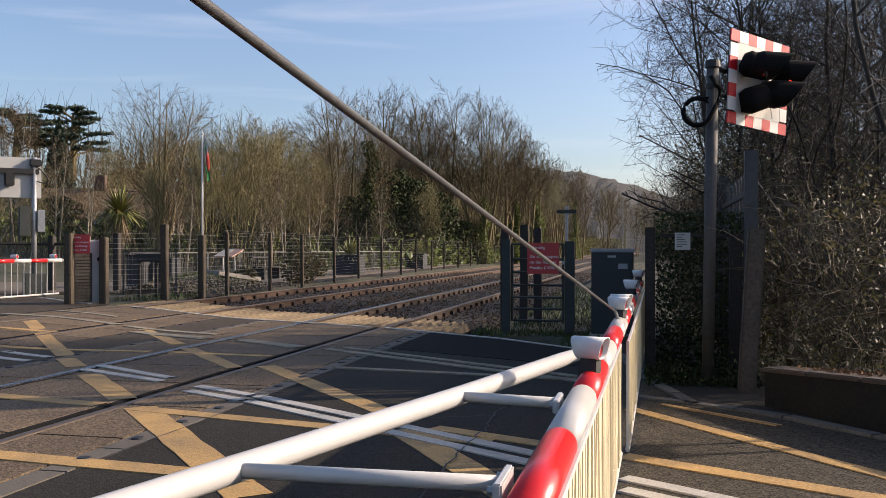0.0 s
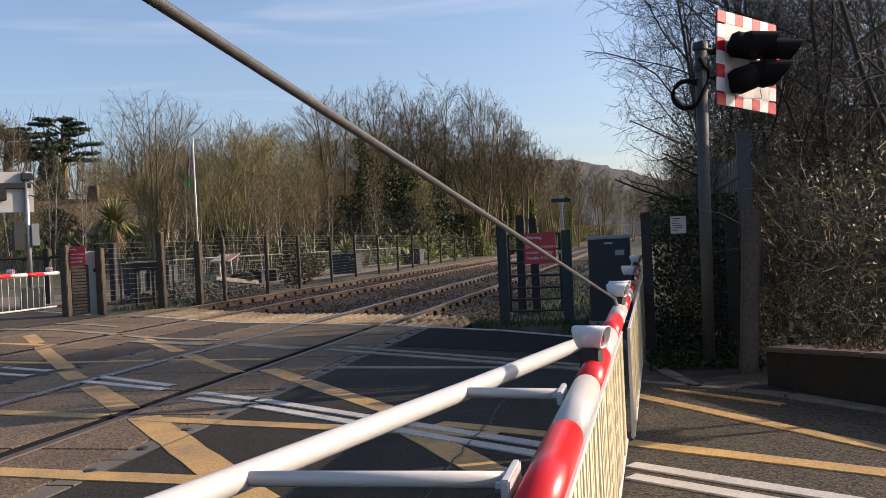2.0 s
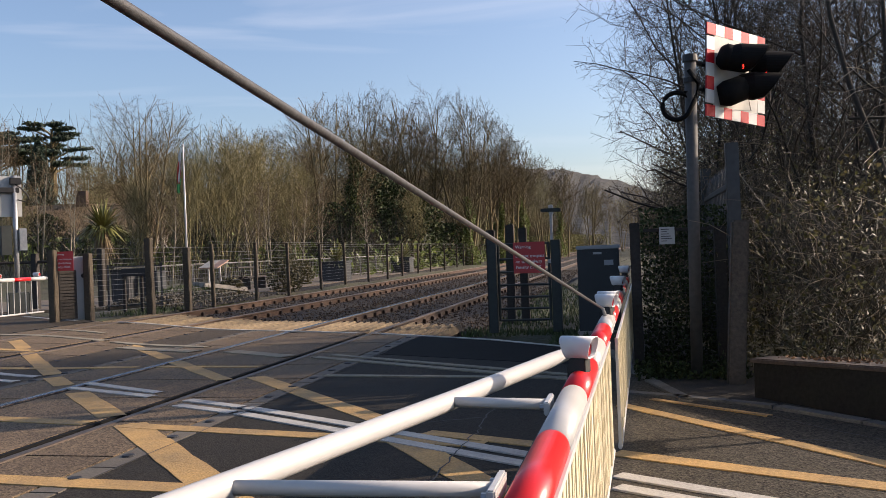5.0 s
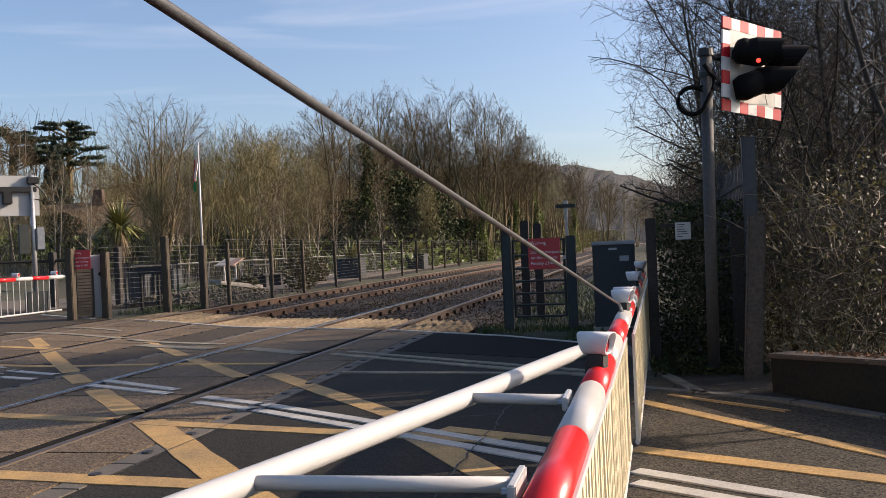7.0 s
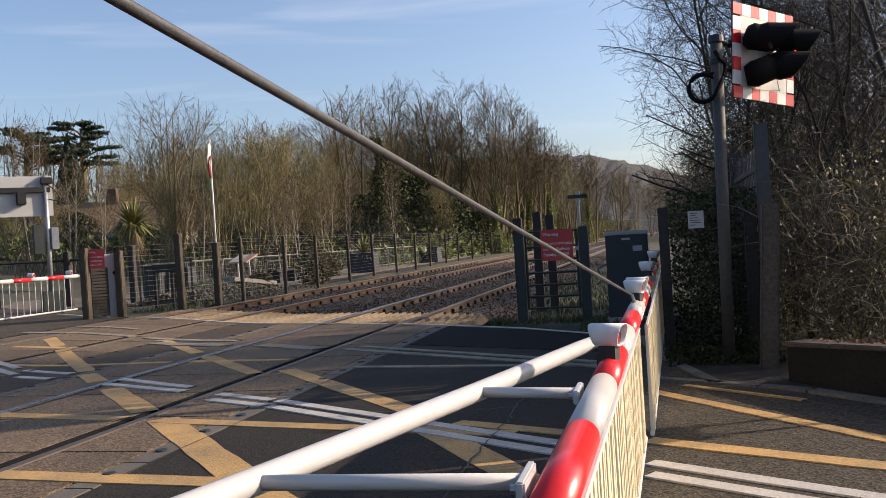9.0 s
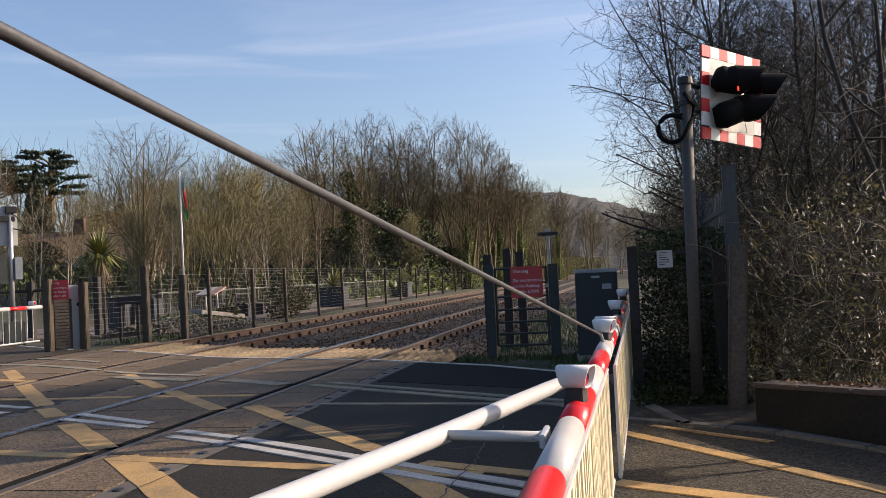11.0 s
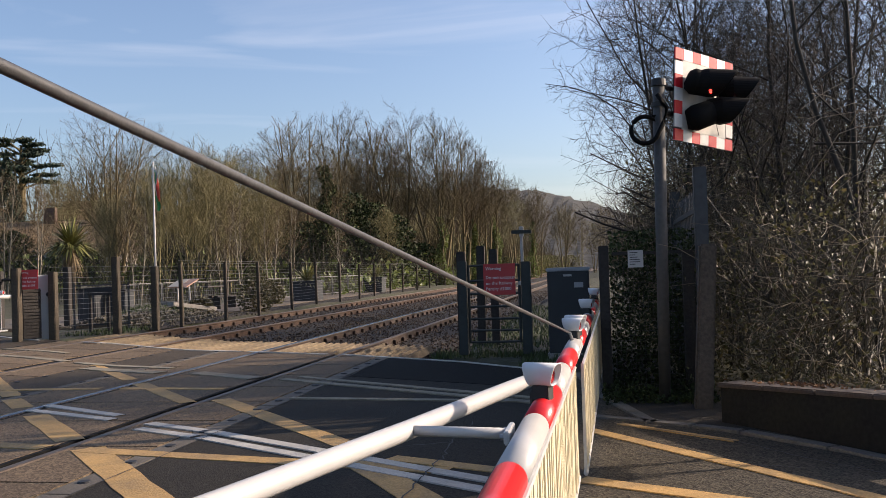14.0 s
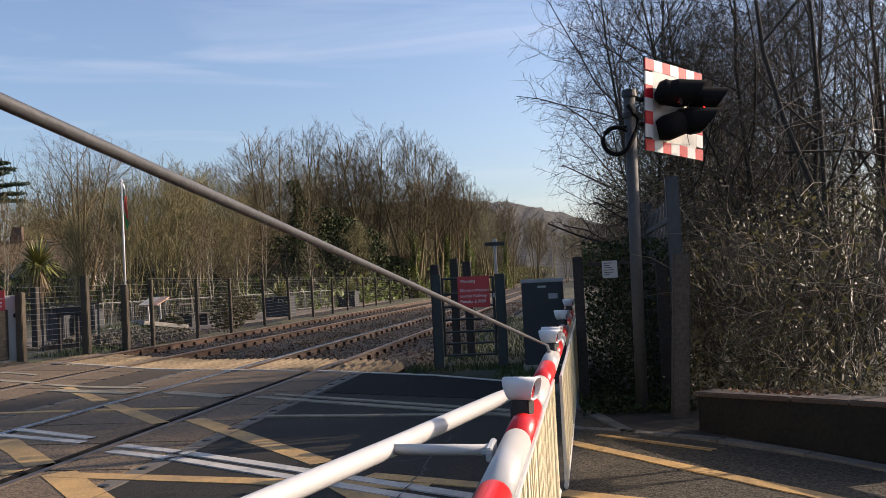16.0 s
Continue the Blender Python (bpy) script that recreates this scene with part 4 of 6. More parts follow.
def sign_plate(parent, w, h, lines, size):
    """Red plate with white print, facing -y; its lower left corner is the origin."""
    part("plate", box(0, w, -0.006, 0.0, 0, h, 0.002), SIGN_RED, parent)
    z = h
    for text, drop in lines:
        z -= drop
        lettering(text, size, PRINT, parent, Matrix.Translation((0.03, -0.0075, z)) @ Matrix.Rotation(math.pi / 2, 4, "X"))


def build_gate():
    gate = thing("field_gate", -1.90, 12.62, 0, "narrow dark green tubular steel gate between posts", "gate")
    part("post", box(-0.06, 0.06, -0.06, 0.06, 0, 1.30, 0.006), GREEN_STEEL, gate)
    part("post", box(0.82, 0.95, -0.065, 0.065, 0, 1.27, 0.006), GREEN_STEEL, gate)
    for x in (0.085, 0.79):
        part("stile", rod([(x, 0, 0.16), (x, 0, 1.24)], 0.02, 8), GREEN_STEEL, gate)
    for z in (0.17, 0.33, 0.49, 0.66, 0.84, 1.02, 1.23):
        part("bar", rod([(0.085, 0, z), (0.79, 0, z)], 0.016, 8), GREEN_STEEL, gate)
    part("latch", box(0.78, 0.86, -0.03, 0.01, 0.95, 1.0, 0.004), GALV, gate)
    sign = thing("warning_sign", -1.60, 12.58, 0.82, "red trespass warning sign with white print on the gate", "sign")
    sign_plate(sign, 0.44, 0.43, (("Warning", 0.085), ("Do not trespass", 0.125), ("on the Railway", 0.078), ("Penalty £1000", 0.078)), 0.062)
    for x, y, h, lean in ((-1.93, 14.7, 1.56, 0.01), (-1.69, 14.66, 1.50, -0.01), (-2.02, 13.3, 1.45, 0.0)):
        bm = box(-0.065, 0.065, -0.06, 0.06, -0.1, h, 0.012)
        for v in bm.verts:
            v.co.x += lean * v.co.z
        tagged(part("fence_post", bm, DARK_WOOD), "dark square timber fence post behind the gate", "post", "posts behind the gate").location = (x, y, 0)
    lamp_post = thing("short_lamp_post", -1.07, 12.75, 0, "slim pale pole with a flat twin head", "lamp post")
    part("pole", rod([(0, 0, 0), (0, 0, 1.75)], 0.022, 10), GALV, lamp_post)
    part("head", box(-0.14, 0.14, -0.05, 0.05, 1.66, 1.71, 0.008), GREEN_STEEL, lamp_post)
    part("head_bracket", box(-0.03, 0.03, -0.03, 0.03, 1.62, 1.76, 0.006), GALV, lamp_post)


def build_road_sign():
    """A small sign on two legs beyond the wall, out of the sun's way but for its long shadow on the road."""
    sign = thing("road_sign", 3.45, 6.85, 0, "small rectangular road sign on two thin grey legs", "sign", rz=24)
    for y in (-0.125, 0.125):
        part("leg", rod([(0, y, -0.1), (0, y, 1.85)], 0.022, 10), GALV, sign, smooth=True)
    part("panel", box(-0.012, 0.0, -0.19, 0.19, 1.52, 1.86, 0.004), SIGN_WHITE, sign, "blank pale back of the panel")


WALL = Vector((0.86, 7.02)), Vector((1.95, 5.47))


def build_wall():
    """Low wall with stone coping, running along the back of the pavement."""
    a, b = WALL
    d = (b - a).normalized()
    turn = math.atan2(d.y, d.x)
    wall = tagged(new("wall_low"), "low stained wall darkened for the hedge's shade, with a stone coping", "wall", kind="structure")
    wall.matrix_basis = Matrix.Translation((a.x, a.y, 0)) @ Matrix.Rotation(turn, 4, "Z")
    n = (b - a).length
    def rise(x):
        return 0.26 + 0.09 * x / n
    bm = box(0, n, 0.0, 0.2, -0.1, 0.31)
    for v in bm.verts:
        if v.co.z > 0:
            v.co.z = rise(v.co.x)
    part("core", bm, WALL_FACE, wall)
    x = -0.02
    while x < n:
        ob = part("coping_stone", box(0, 0.448, -0.02, 0.22, 0.0, 0.033, 0.008), COPING, wall)
        ob.matrix_basis = pose(x, random.uniform(-0.006, 0.006), rise(x) + random.uniform(0.0, 0.004), 0, -math.degrees(math.atan(0.09 / n)), 0)
        x += 0.45


# ---- far side of the line ----
def stake(w, h, lean=0.0):
    bm = box(-w / 2, w / 2, -w / 2, w / 2, -0.15, h, 0.012)
    for v in bm.verts:
        v.co.x += lean * v.co.z
        v.co += Vector((noise.noise(v.co * 5), noise.noise(v.co * 5 + Vector((3, 1, 2))), 0)) * 0.006
    return bm


def build_lineside_fence():
    fence = thing("post_and_wire_fence", -10, 18, 0.1, "weathered timber post and wire fence along the railway", "fence")
    posts = [(-10.80, 15.46, 1.37, 0.14, 0.0), (-10.39, 15.98, 1.29, 0.14, 0.0), (-9.98, 17.58, 1.58, 0.14, -0.01), (-10.02, 19.3, 1.38, 0.14, 0.0)]
    for y in (20.66, 23.47, 26.08, 29.29, 32.24, 35.61, 38.96, 41.95, 45.7, 49.13, 53.67, 58.39, 61.32, 65.5, 70, 75, 80):
        posts.append((fence_x(y), y, 1.50 + random.uniform(-0.05, 0.06), 0.085, random.uniform(-0.02, 0.02)))
    for x, y, h, w, lean in posts:
        part("post", stake(w, h, lean), POST_WOOD, fence).location = (x + 10, y - 18, 0)
    run = [p for p in posts[1:]]
    for k in range(13):
        z = 0.12 + 0.105 * k
        pts = [(x + 10 - 0.07, y - 18, z + random.uniform(-0.008, 0.008)) for x, y, *_ in run]
        part("wire", rod(pts, 0.0035, 3), WIRE, fence)
    # upper wires on the short posts
    for z in (1.46, 1.52):
        part("wire", rod([(fence_x(y) + 9.93, y - 18, z) for y in (20.66, 38.96, 61.32, 80)], 0.0035, 3), WIRE, fence)


def build_west_corner():
    # dark ribbed board with the red sign between the two corner posts
    screen = thing("ribbed_screen", -10.6, 15.8, 0.1, "dark ribbed timber screen between two corner posts", "screen", rz=52)
    for k in range(15):
        part("slat", box(-0.27, 0.06, -0.012, 0.012, 0.04 + 0.062 * k, 0.09 + 0.062 * k, 0.003), DARK_WOOD, screen)
    part("backing", box(-0.27, 0.06, 0.014, 0.03, 0.03, 0.98), DARK_WOOD, screen)
    sign = thing("warning_sign", -10.82, 15.52, 1.07, "red trespass warning sign with white print on a corner post", "sign", rz=12)
    part("plate", box(0, 0.38, -0.006, 0.0, 0, 0.37, 0.002), SIGN_RED, sign)
    for text, z in (("Warning", 0.30), ("Do not trespass", 0.205), ("on the Railway", 0.13), ("Penalty £1000", 0.055)):
        lettering(text, 0.052, PRINT, sign, Matrix.Translation((0.025, -0.0075, z)) @ Matrix.Rotation(math.pi / 2, 4, "X"))
    cab = thing("control_cabinet", -10.52, 15.98, 0.1, "slim pale grey steel control cabinet between two timber posts", "cabinet", rz=40)
    part("body", box(-0.17, 0.13, 0.03, 0.26, 0.0, 1.24, 0.01), SIGN_WHITE, cab)
    door = part("door", box(-0.15, 0.11, 0.012, 0.03, 0.08, 1.20, 0.004), SIGN_WHITE, cab)
    part("lock", rod([(0.02, -0.008, 0.86), (0.02, 0.014, 0.86)], 0.045, 12), BLACK, door)
    for x, z in ((0.03, 0.98), (0.06, 0.78), (0.07, 0.70), (0.05, 0.3)):
        part("bolt", rod([(x, 0.0, z), (x, 0.014, z)], 0.014, 8), BLACK, door)
    # wicket gate and bins behind it
    gate = thing("wicket_gate", -11.6, 18.6, 0.1, "low dark metal wicket gate of thin upright bars", "gate", rz=30)
    for x in (0, 1.15):
        part("post", box(x - 0.022, x + 0.022, -0.022, 0.022, 0, 1.05, 0.004), PALISADE, gate)
    for z in (0.1, 0.98):
        part("rail", box(0.02, 1.13, -0.012, 0.012, z, z + 0.03, 0.003), PALISADE, gate)
    for k in range(11):
        part("bar", rod([(0.1 + 0.095 * k, 0, 0.11), (0.1 + 0.095 * k, 0, 0.99)], 0.006, 6), PALISADE, gate)
    for x, y, s in ((-13.6, 22.6, 1.0), (-13.0, 23.1, 0.92)):
        bin_ob = thing("litter_bin", x, y, 0.1, "dark square litter bin beside the path", "bin", "bins beside the path")
        part("body", box(-0.26 * s, 0.26 * s, -0.26, 0.26, 0.04, 0.85 * s, 0.02), CABINET, bin_ob)
        part("rim", box(-0.28 * s, 0.28 * s, -0.28, 0.28, 0.85 * s, 0.90 * s, 0.01), BLACK, bin_ob)
    pedestal = thing("pedestrian_stile", -10.9, 18.1, 0.1, "dark metal stile with a boxed top rail", "stile")
    for x in (0, 0.42):
        part("leg", box(x - 0.03, x + 0.03, -0.03, 0.03, 0, 0.95, 0.004), DARK_WOOD, pedestal)
    part("top_box", box(-0.03, 0.6, -0.08, 0.08, 0.78, 0.95, 0.01), BLACK, pedestal)
    # stones heaped beside the fence
    rng = np.random.default_rng(8)
    verts, faces = [], []
    tri = np.array([(0, 1, 4), (1, 2, 4), (2, 3, 4), (3, 0, 4), (1, 0, 5), (2, 1, 5), (3, 2, 5), (0, 3, 5)])
    base = np.array([(1, 0, 0), (0, 1, 0), (-1, 0, 0), (0, -1, 0), (0, 0, 1), (0, 0, -1)], float)
    for k in range(1800):
        x, y = rng.normal(-11.6, 0.6), rng.uniform(19.6, 25)
        z = 0.1 + 0.22 * math.exp(-((x + 11.6) / 0.6) ** 2) + rng.uniform(-0.03, 0.03)
        verts.append(base * rng.uniform(0.02, 0.055) * rng.uniform(0.6, 1.3, (6, 1)) @ np.array(Euler(rng.uniform(0, 6, 3)).to_matrix()) + (x, y, z))
        faces.append(tri + 6 * k)
    tagged(raw("stone_heap", np.concatenate(verts).tolist(), np.concatenate(faces).tolist(), HEAP), "heap of loose grey stones beside the fence", "stones", kind="stuff")
    # grassy mound
    verts, faces = [], []
    n = 25
    for j in range(n):
        for i in range(n):
            u, v = i / (n - 1) * 2 - 1, j / (n - 1) * 2 - 1
            r = min(1, math.hypot(u, v))
            verts.append((-12.0 + u * 1.1, 23.2 + v * 2.6, 0.04 + 0.42 * (1 - r * r) * (0.8 + 0.4 * noise.noise((u * 3, v * 3, 0)))))
    for j in range(n - 1):
        for i in range(n - 1):
            faces.append((j * n + i, j * n + i + 1, (j + 1) * n + i + 1, (j + 1) * n + i))
    tagged(raw("grass_mound", verts, faces, EARTH, smooth=True), "low grassy mound beside the railway fence", "mound", kind="structure")
    slab_ob = part("concrete_slab", box(-0.75, 0.75, -0.3, 0.3, -0.06, 0.06, 0.015), CONCRETE)
    tagged(slab_ob, "pale concrete slab lying on the mound", "slab").matrix_basis = pose(-11.55, 24.2, 0.40, 4, 8, 62)
    grass_tufts("grass", [(-12.0, 23.2, 1.1, 2.6, 1500, 0.42), (-10.6, 18.4, 0.6, 1.2, 500, 0.0), (-1.4, 12.9, 1.0, 0.35, 900, -0.1), (-0.6, 12.0, 0.45, 0.7, 500, -0.1), (-1.3, 16.5, 0.9, 2.6, 1800, -0.08), (-1.5, 24, 0.8, 5, 1800, -0.08)])


def grass_tufts(name, spots):
    rng = np.random.default_rng(3)
    verts, faces = [], []
    for cx, cy, rx, ry, n, crest in spots:
        for _ in range(n):
            u, v = rng.uniform(-1, 1, 2)
            r = min(1, math.hypot(u, v))
            x, y = cx + u * rx, cy + v * ry
            z = (0.04 + crest * (1 - r * r)) if crest >= 0.3 else (0.06 if x < -9 else -0.06)
            h, a, s = rng.uniform(0.05, 0.14), rng.uniform(0, 6.3), rng.uniform(0.006, 0.014)
            dx, dy = math.cos(a) * s, math.sin(a) * s
            lx, ly = rng.uniform(-0.05, 0.05, 2)
            k = len(verts)
            verts += [(x - dx, y - dy, z), (x + dx, y + dy, z), (x + lx, y + ly, z + h)]
            faces.append((k, k + 1, k + 2))
    tagged(raw(name, verts, faces, GRASS), "tufts of green winter grass beside the track", "grass", kind="stuff")


def build_path_and_railing():
    strip_pts = [(-18.5, 17), (-11.2, 21.0), (-11.6, 40), (-12.4, 62), (-15.5, 62), (-15.2, 40), (-15.6, 26), (-22, 24)]
    tagged(part("gravel_path", slab(strip_pts, -0.1, 0.115), GRAVEL_PATH), "pale gravel path behind the railway fence", "path", kind="structure")
    rail = thing("guard_railing", -14.6, 26, 0.1, "grey galvanised steel guard railing along the path", "railing")
    a, b = Vector((-15.0, 24.4)), Vector((-12.6, 47))
    n = 11
    d = (b - a) / n
    bar = None
    for k in range(n):
        p = a + d * k
        q = p + d * 0.96
        P, Q = Vector((p.x + 14.6, p.y - 26, 0)), Vector((q.x + 14.6, q.y - 26, 0))
        panel = new("panel")
        panel.parent = rail
        for z in (0.14, 0.95):
            part("rail", rod([P + Vector((0, 0, z)), Q + Vector((0, 0, z))], 0.016, 6), RAILING, panel)
        for e in (P, Q):
            part("post", rod([e, e + Vector((0, 0, 0.95))], 0.016, 6), RAILING, panel)
        for i in range(1, 14):
            e = P.lerp(Q, i / 14)
            if bar is None:
                ob = part("bar", rod([(0, 0, 0.14), (0, 0, 0.95)], 0.005, 4), RAILING, panel)
                bar = ob.data
            else:
                ob = new("bar", bar)
                ob.parent = panel
            ob.location = e
    board = thing("information_board", -12.75, 26.3, 0.1, "tilted lectern information board in faded tan and cream", "information board", rz=-20)
    part("panel", box(-0.42, 0.42, -0.28, 0.28, -0.015, 0.015, 0.006, m=pose(0, 0, 0.93, 24, 0, 0)), BOARD_TAN, board)
    part("print_sheet", box(-0.40, 0.05, -0.26, 0.26, 0.016, 0.02, m=pose(0, 0, 0.93, 24, 0, 0)), RENDER_WALL, board)
    for x in (-0.25, 0.25):
        part("leg", rod([(x, 0.05, 0), (x, 0.0, 0.92)], 0.028, 6), GALV, board)
    for x, y in ((-12.0, 36), (-12.2, 48)):
        tub = thing("planter_tub", x, y, 0.1, "square dark tub planted with a spiky plant", "planter", "tubs on the path")
        bm = box(-0.5, 0.5, -0.5, 0.5, 0, 0.75, 0.02)
        part("tub", bm, CABINET, tub)
        part("rim", box(-0.54, 0.54, -0.54, 0.54, 0.75, 0.82, 0.01), CABINET, tub)
        spiky_leaves(tub, (0, 0, 0.8), 110, 0.9, 0.03, 5)
    bench = thing("bench", -12.9, 29.6, 0.1, "dark timber bench beside the path", "bench", rz=88)
    for z, y in ((0.42, -0.1), (0.42, 0.1), (0.75, 0.24)):
        part("plank", box(-0.75, 0.75, y - 0.07, y + 0.07, z, z + 0.04, 0.006), DARK_WOOD, bench)
    for x in (-0.6, 0.6):
        part("leg", box(x - 0.03, x + 0.03, -0.2, 0.25, 0, 0.42, 0.006), DARK_WOOD, bench)


def spiky_leaves(parent, centre, n, length, width, seed, droop=0.5):
    rng = random.Random(seed)
    verts, faces = [], []
    c = Vector(centre)
    for _ in range(n):
        a, up = rng.uniform(0, 6.283), math.asin(rng.uniform(-0.2, 1.0))
        d = Vector((math.cos(a) * math.cos(up), math.sin(a) * math.cos(up), math.sin(up)))
        side = d.cross(Vector((0, 0, 1))).normalized() * width
        size = length * rng.uniform(0.75, 1.1)
        p0, p1, p2 = c + d * 0.06, c + d * size * 0.55 + Vector((0, 0, -0.03 * droop)), c + d * size + Vector((0, 0, -0.28 * droop * size * (1.2 - d.z)))
        k = len(verts)
        verts += [p0 - side * 0.5, p0 + side * 0.5, p1 + side, p1 - side, p2]
        faces += [(k, k + 1, k + 2, k + 3), (k + 3, k + 2, k + 4)]
    raw("leaves", [tuple(v) for v in verts], faces, CORDYLINE, parent)


def build_cordyline():
    palm = thing("cordyline_palm", -20.1, 32, 0.2, "cordyline palm with a single head of strap leaves", "palm tree")
    part("trunk", rod([(0, 0, -0.3), (0.05, 0, 1.0), (0, 0.03, 2.3)], [0.14, 0.11, 0.12], 10), POST_WOOD, palm, smooth=True)
    spiky_leaves(palm, (0, 0, 2.35), 260, 1.25, 0.035, 2, 0.9)
    # dry hanging skirt
    rng = random.Random(6)
    verts, faces = [], []
    for _ in range(90):
        a, r, h = rng.uniform(0, 6.283), rng.uniform(0.25, 0.6), rng.uniform(0.8, 1.4)
        k = len(verts)
        c, s = math.cos(a), math.sin(a)
        verts += [(0.1 * c - 0.03 * s, 0.1 * s + 0.03 * c, 2.3), (0.1 * c + 0.03 * s, 0.1 * s - 0.03 * c, 2.3), (r * c, r * s, 2.3 - h)]
        faces.append((k, k + 1, k + 2))
    raw("dry_skirt", verts, faces, GUARD, palm, "dry straw-coloured hanging leaves")


def build_flag():
    pole = thing("flagpole", -12.45, 24.0, 0.1, "tall slender white painted flagpole behind the fence", "flagpole")
    part("mast", rod([(0, 0, 0), (0, 0, 4.35)], [0.035, 0.022], 10), WHITE, pole, smooth=True)
    part("finial", rod([(0, 0, 4.34), (0, 0, 4.39), (0, 0, 4.43)], [0.03, 0.04, 0.01], 10), WHITE, pole)
    part("cleat", box(-0.05, 0.05, -0.02, 0.02, 1.2, 1.28, 0.004), GALV, pole)
    flag = thing("flag", -12.45, 24.0, 4.40, "limp white, green and red flag hanging from its pole", "flag")
    rng = random.Random(2)
    # folds hang as narrow curved gores
    for k, (mat, x, z0, h, w) in enumerate(((FLAG_WHITE, 0.03, 0.0, 0.6, 0.07), (FLAG_GREEN, 0.03, -0.10, 0.45, 0.03), (FLAG_RED, 0.05, -0.34, 0.66, 0.085), (FLAG_WHITE, 0.06, -0.46, 0.5, 0.04), (FLAG_GREEN, 0.09, -0.85, 0.42, 0.06))):
        verts, faces = [], []
        n = 8
        for j in range(n + 1):
            f = j / n
            wide = w * (0.35 + 0.9 * math.sin(math.pi * (0.15 + 0.75 * f)))
            for i in range(4):
                u = i / 3
                verts.append((x + wide * u * 1.2 + 0.06 * f, 0.03 * math.sin(u * 5 + k) + 0.02 * math.sin(f * 6 + k), z0 - h * f - 0.03 * u))
        for j in range(n):
            for i in range(3):
                a = j * 4 + i
                faces.append((a, a + 1, a + 5, a + 4))
        m = len(verts)
        verts += [(vx, vy + 0.006, vz) for vx, vy, vz in verts]
        faces += [tuple(q + m for q in f[::-1]) for f in faces]
        raw("fold", verts, faces, mat, flag, smooth=True)
    return flag


def build_far_barrier():
    bar = thing("crossing_barrier", -13.2, 12.0, 0.1, "lowered far barrier with white palings and banded boom", "barrier")
    z = 0.80
    y = 0.0
    k = 0
    while y < 6.55:
        e = min(y + 0.55, 6.58)
        part("boom_band", rod([(0, y, z), (0, e, z)], 0.045, 12), RED if k % 2 == 0 else WHITE, bar, smooth=True)
        y, k = e, k + 1
    part("end_cap", rod([(0, 6.58, z), (0, 6.66, z)], [0.05, 0.03], 12), GALV, bar)
    mesh = None
    for i in range(32):
        if mesh is None:
            ob = part("paling", rod([(0, 0, -0.04), (0, 0, -0.76)], 0.009, 6), WHITE, bar)
            mesh = ob.data
        else:
            ob = new("paling", mesh)
            ob.parent = bar
        ob.location = (0, 0.1 + i * 0.2, z)
    part("skirt_bar", rod([(0, 0.05, 0.04), (0, 6.5, 0.04)], 0.02, 6), WHITE, bar)
    for y in (1.2, 3.2, 5.0, 6.3):
        unit = new("boom_lamp")
        unit.parent, unit.location = bar, (0, y, z + 0.045)
        part("hood", rod([(-0.07, 0, 0.05), (0.07, 0, 0.05)], 0.045, 12), HOOD, unit)
        part("lens", rod([(0.068, 0, 0.05), (0.074, 0, 0.05)], 0.036, 12), LENS, unit)


def build_far_signal():
    s = thing("crossing_signal", -13.62, 18.2, 0.1, "pale backed crossing signal on a galvanised pole", "signal", rz=45)
    part("pole", rod([(0, 0, 0), (0, 0, 3.15)], 0.055, 12), GALV, s, smooth=True)
    part("backboard", box(-1.38, 0.16, 0.05, 0.075, 2.22, 3.14, 0.01), SIGN_WHITE, s, "pale grey back of the board")
    part("arm", box(-1.5, 0.10, -0.05, 0.03, 2.76, 2.88, 0.01), BLACK, s)
    part("arm_bracket", box(-0.09, 0.14, -0.09, 0.06, 2.95, 3.1, 0.01), BLACK, s)
    for x in (-0.62,):
        part("lamp_back", box(x, x + 0.2, -0.12, 0.04, 2.48, 2.77, 0.02), BLACK, s)
    loop = [(0.02, -0.05, 2.95), (0.14, -0.05, 2.86), (0.26, -0.05, 2.72), (0.30, -0.05, 2.62), (0.22, -0.05, 2.56), (0.05, -0.05, 2.60)]
    part("cable_loop", rod(loop, 0.016, 6), RUBBER, s)
    part("switch_box", box(-0.32, -0.10, -0.12, 0.08, 1.35, 2.02, 0.012), GREEN_STEEL, s)
    part("meter_box", box(0.06, 0.22, -0.1, 0.08, 1.45, 1.95, 0.01), GALV, s)
    part("base_box", box(-0.22, 0.22, -0.18, 0.18, -0.05, 0.5, 0.02), GREEN_STEEL, s)
    for x, y, h in ((-12.9, 20.4, 1.45), (-16.2, 19.5, 1.45), (-14.6, 20.2, 1.4)):
        post = tagged(part("fence_post", stake(0.15, h), DARK_WOOD), "dark timber post behind the far barrier", "post", "posts behind the far barrier")
        post.location = (x, y, 0.1)
    rail = part("top_rail", rod([(-16.2, 19.5, 1.3), (-14.6, 20.2, 1.28), (-12.9, 20.4, 1.3)], 0.04, 6), DARK_WOOD)
    tagged(rail, "dark timber rail behind the far barrier", "rail")


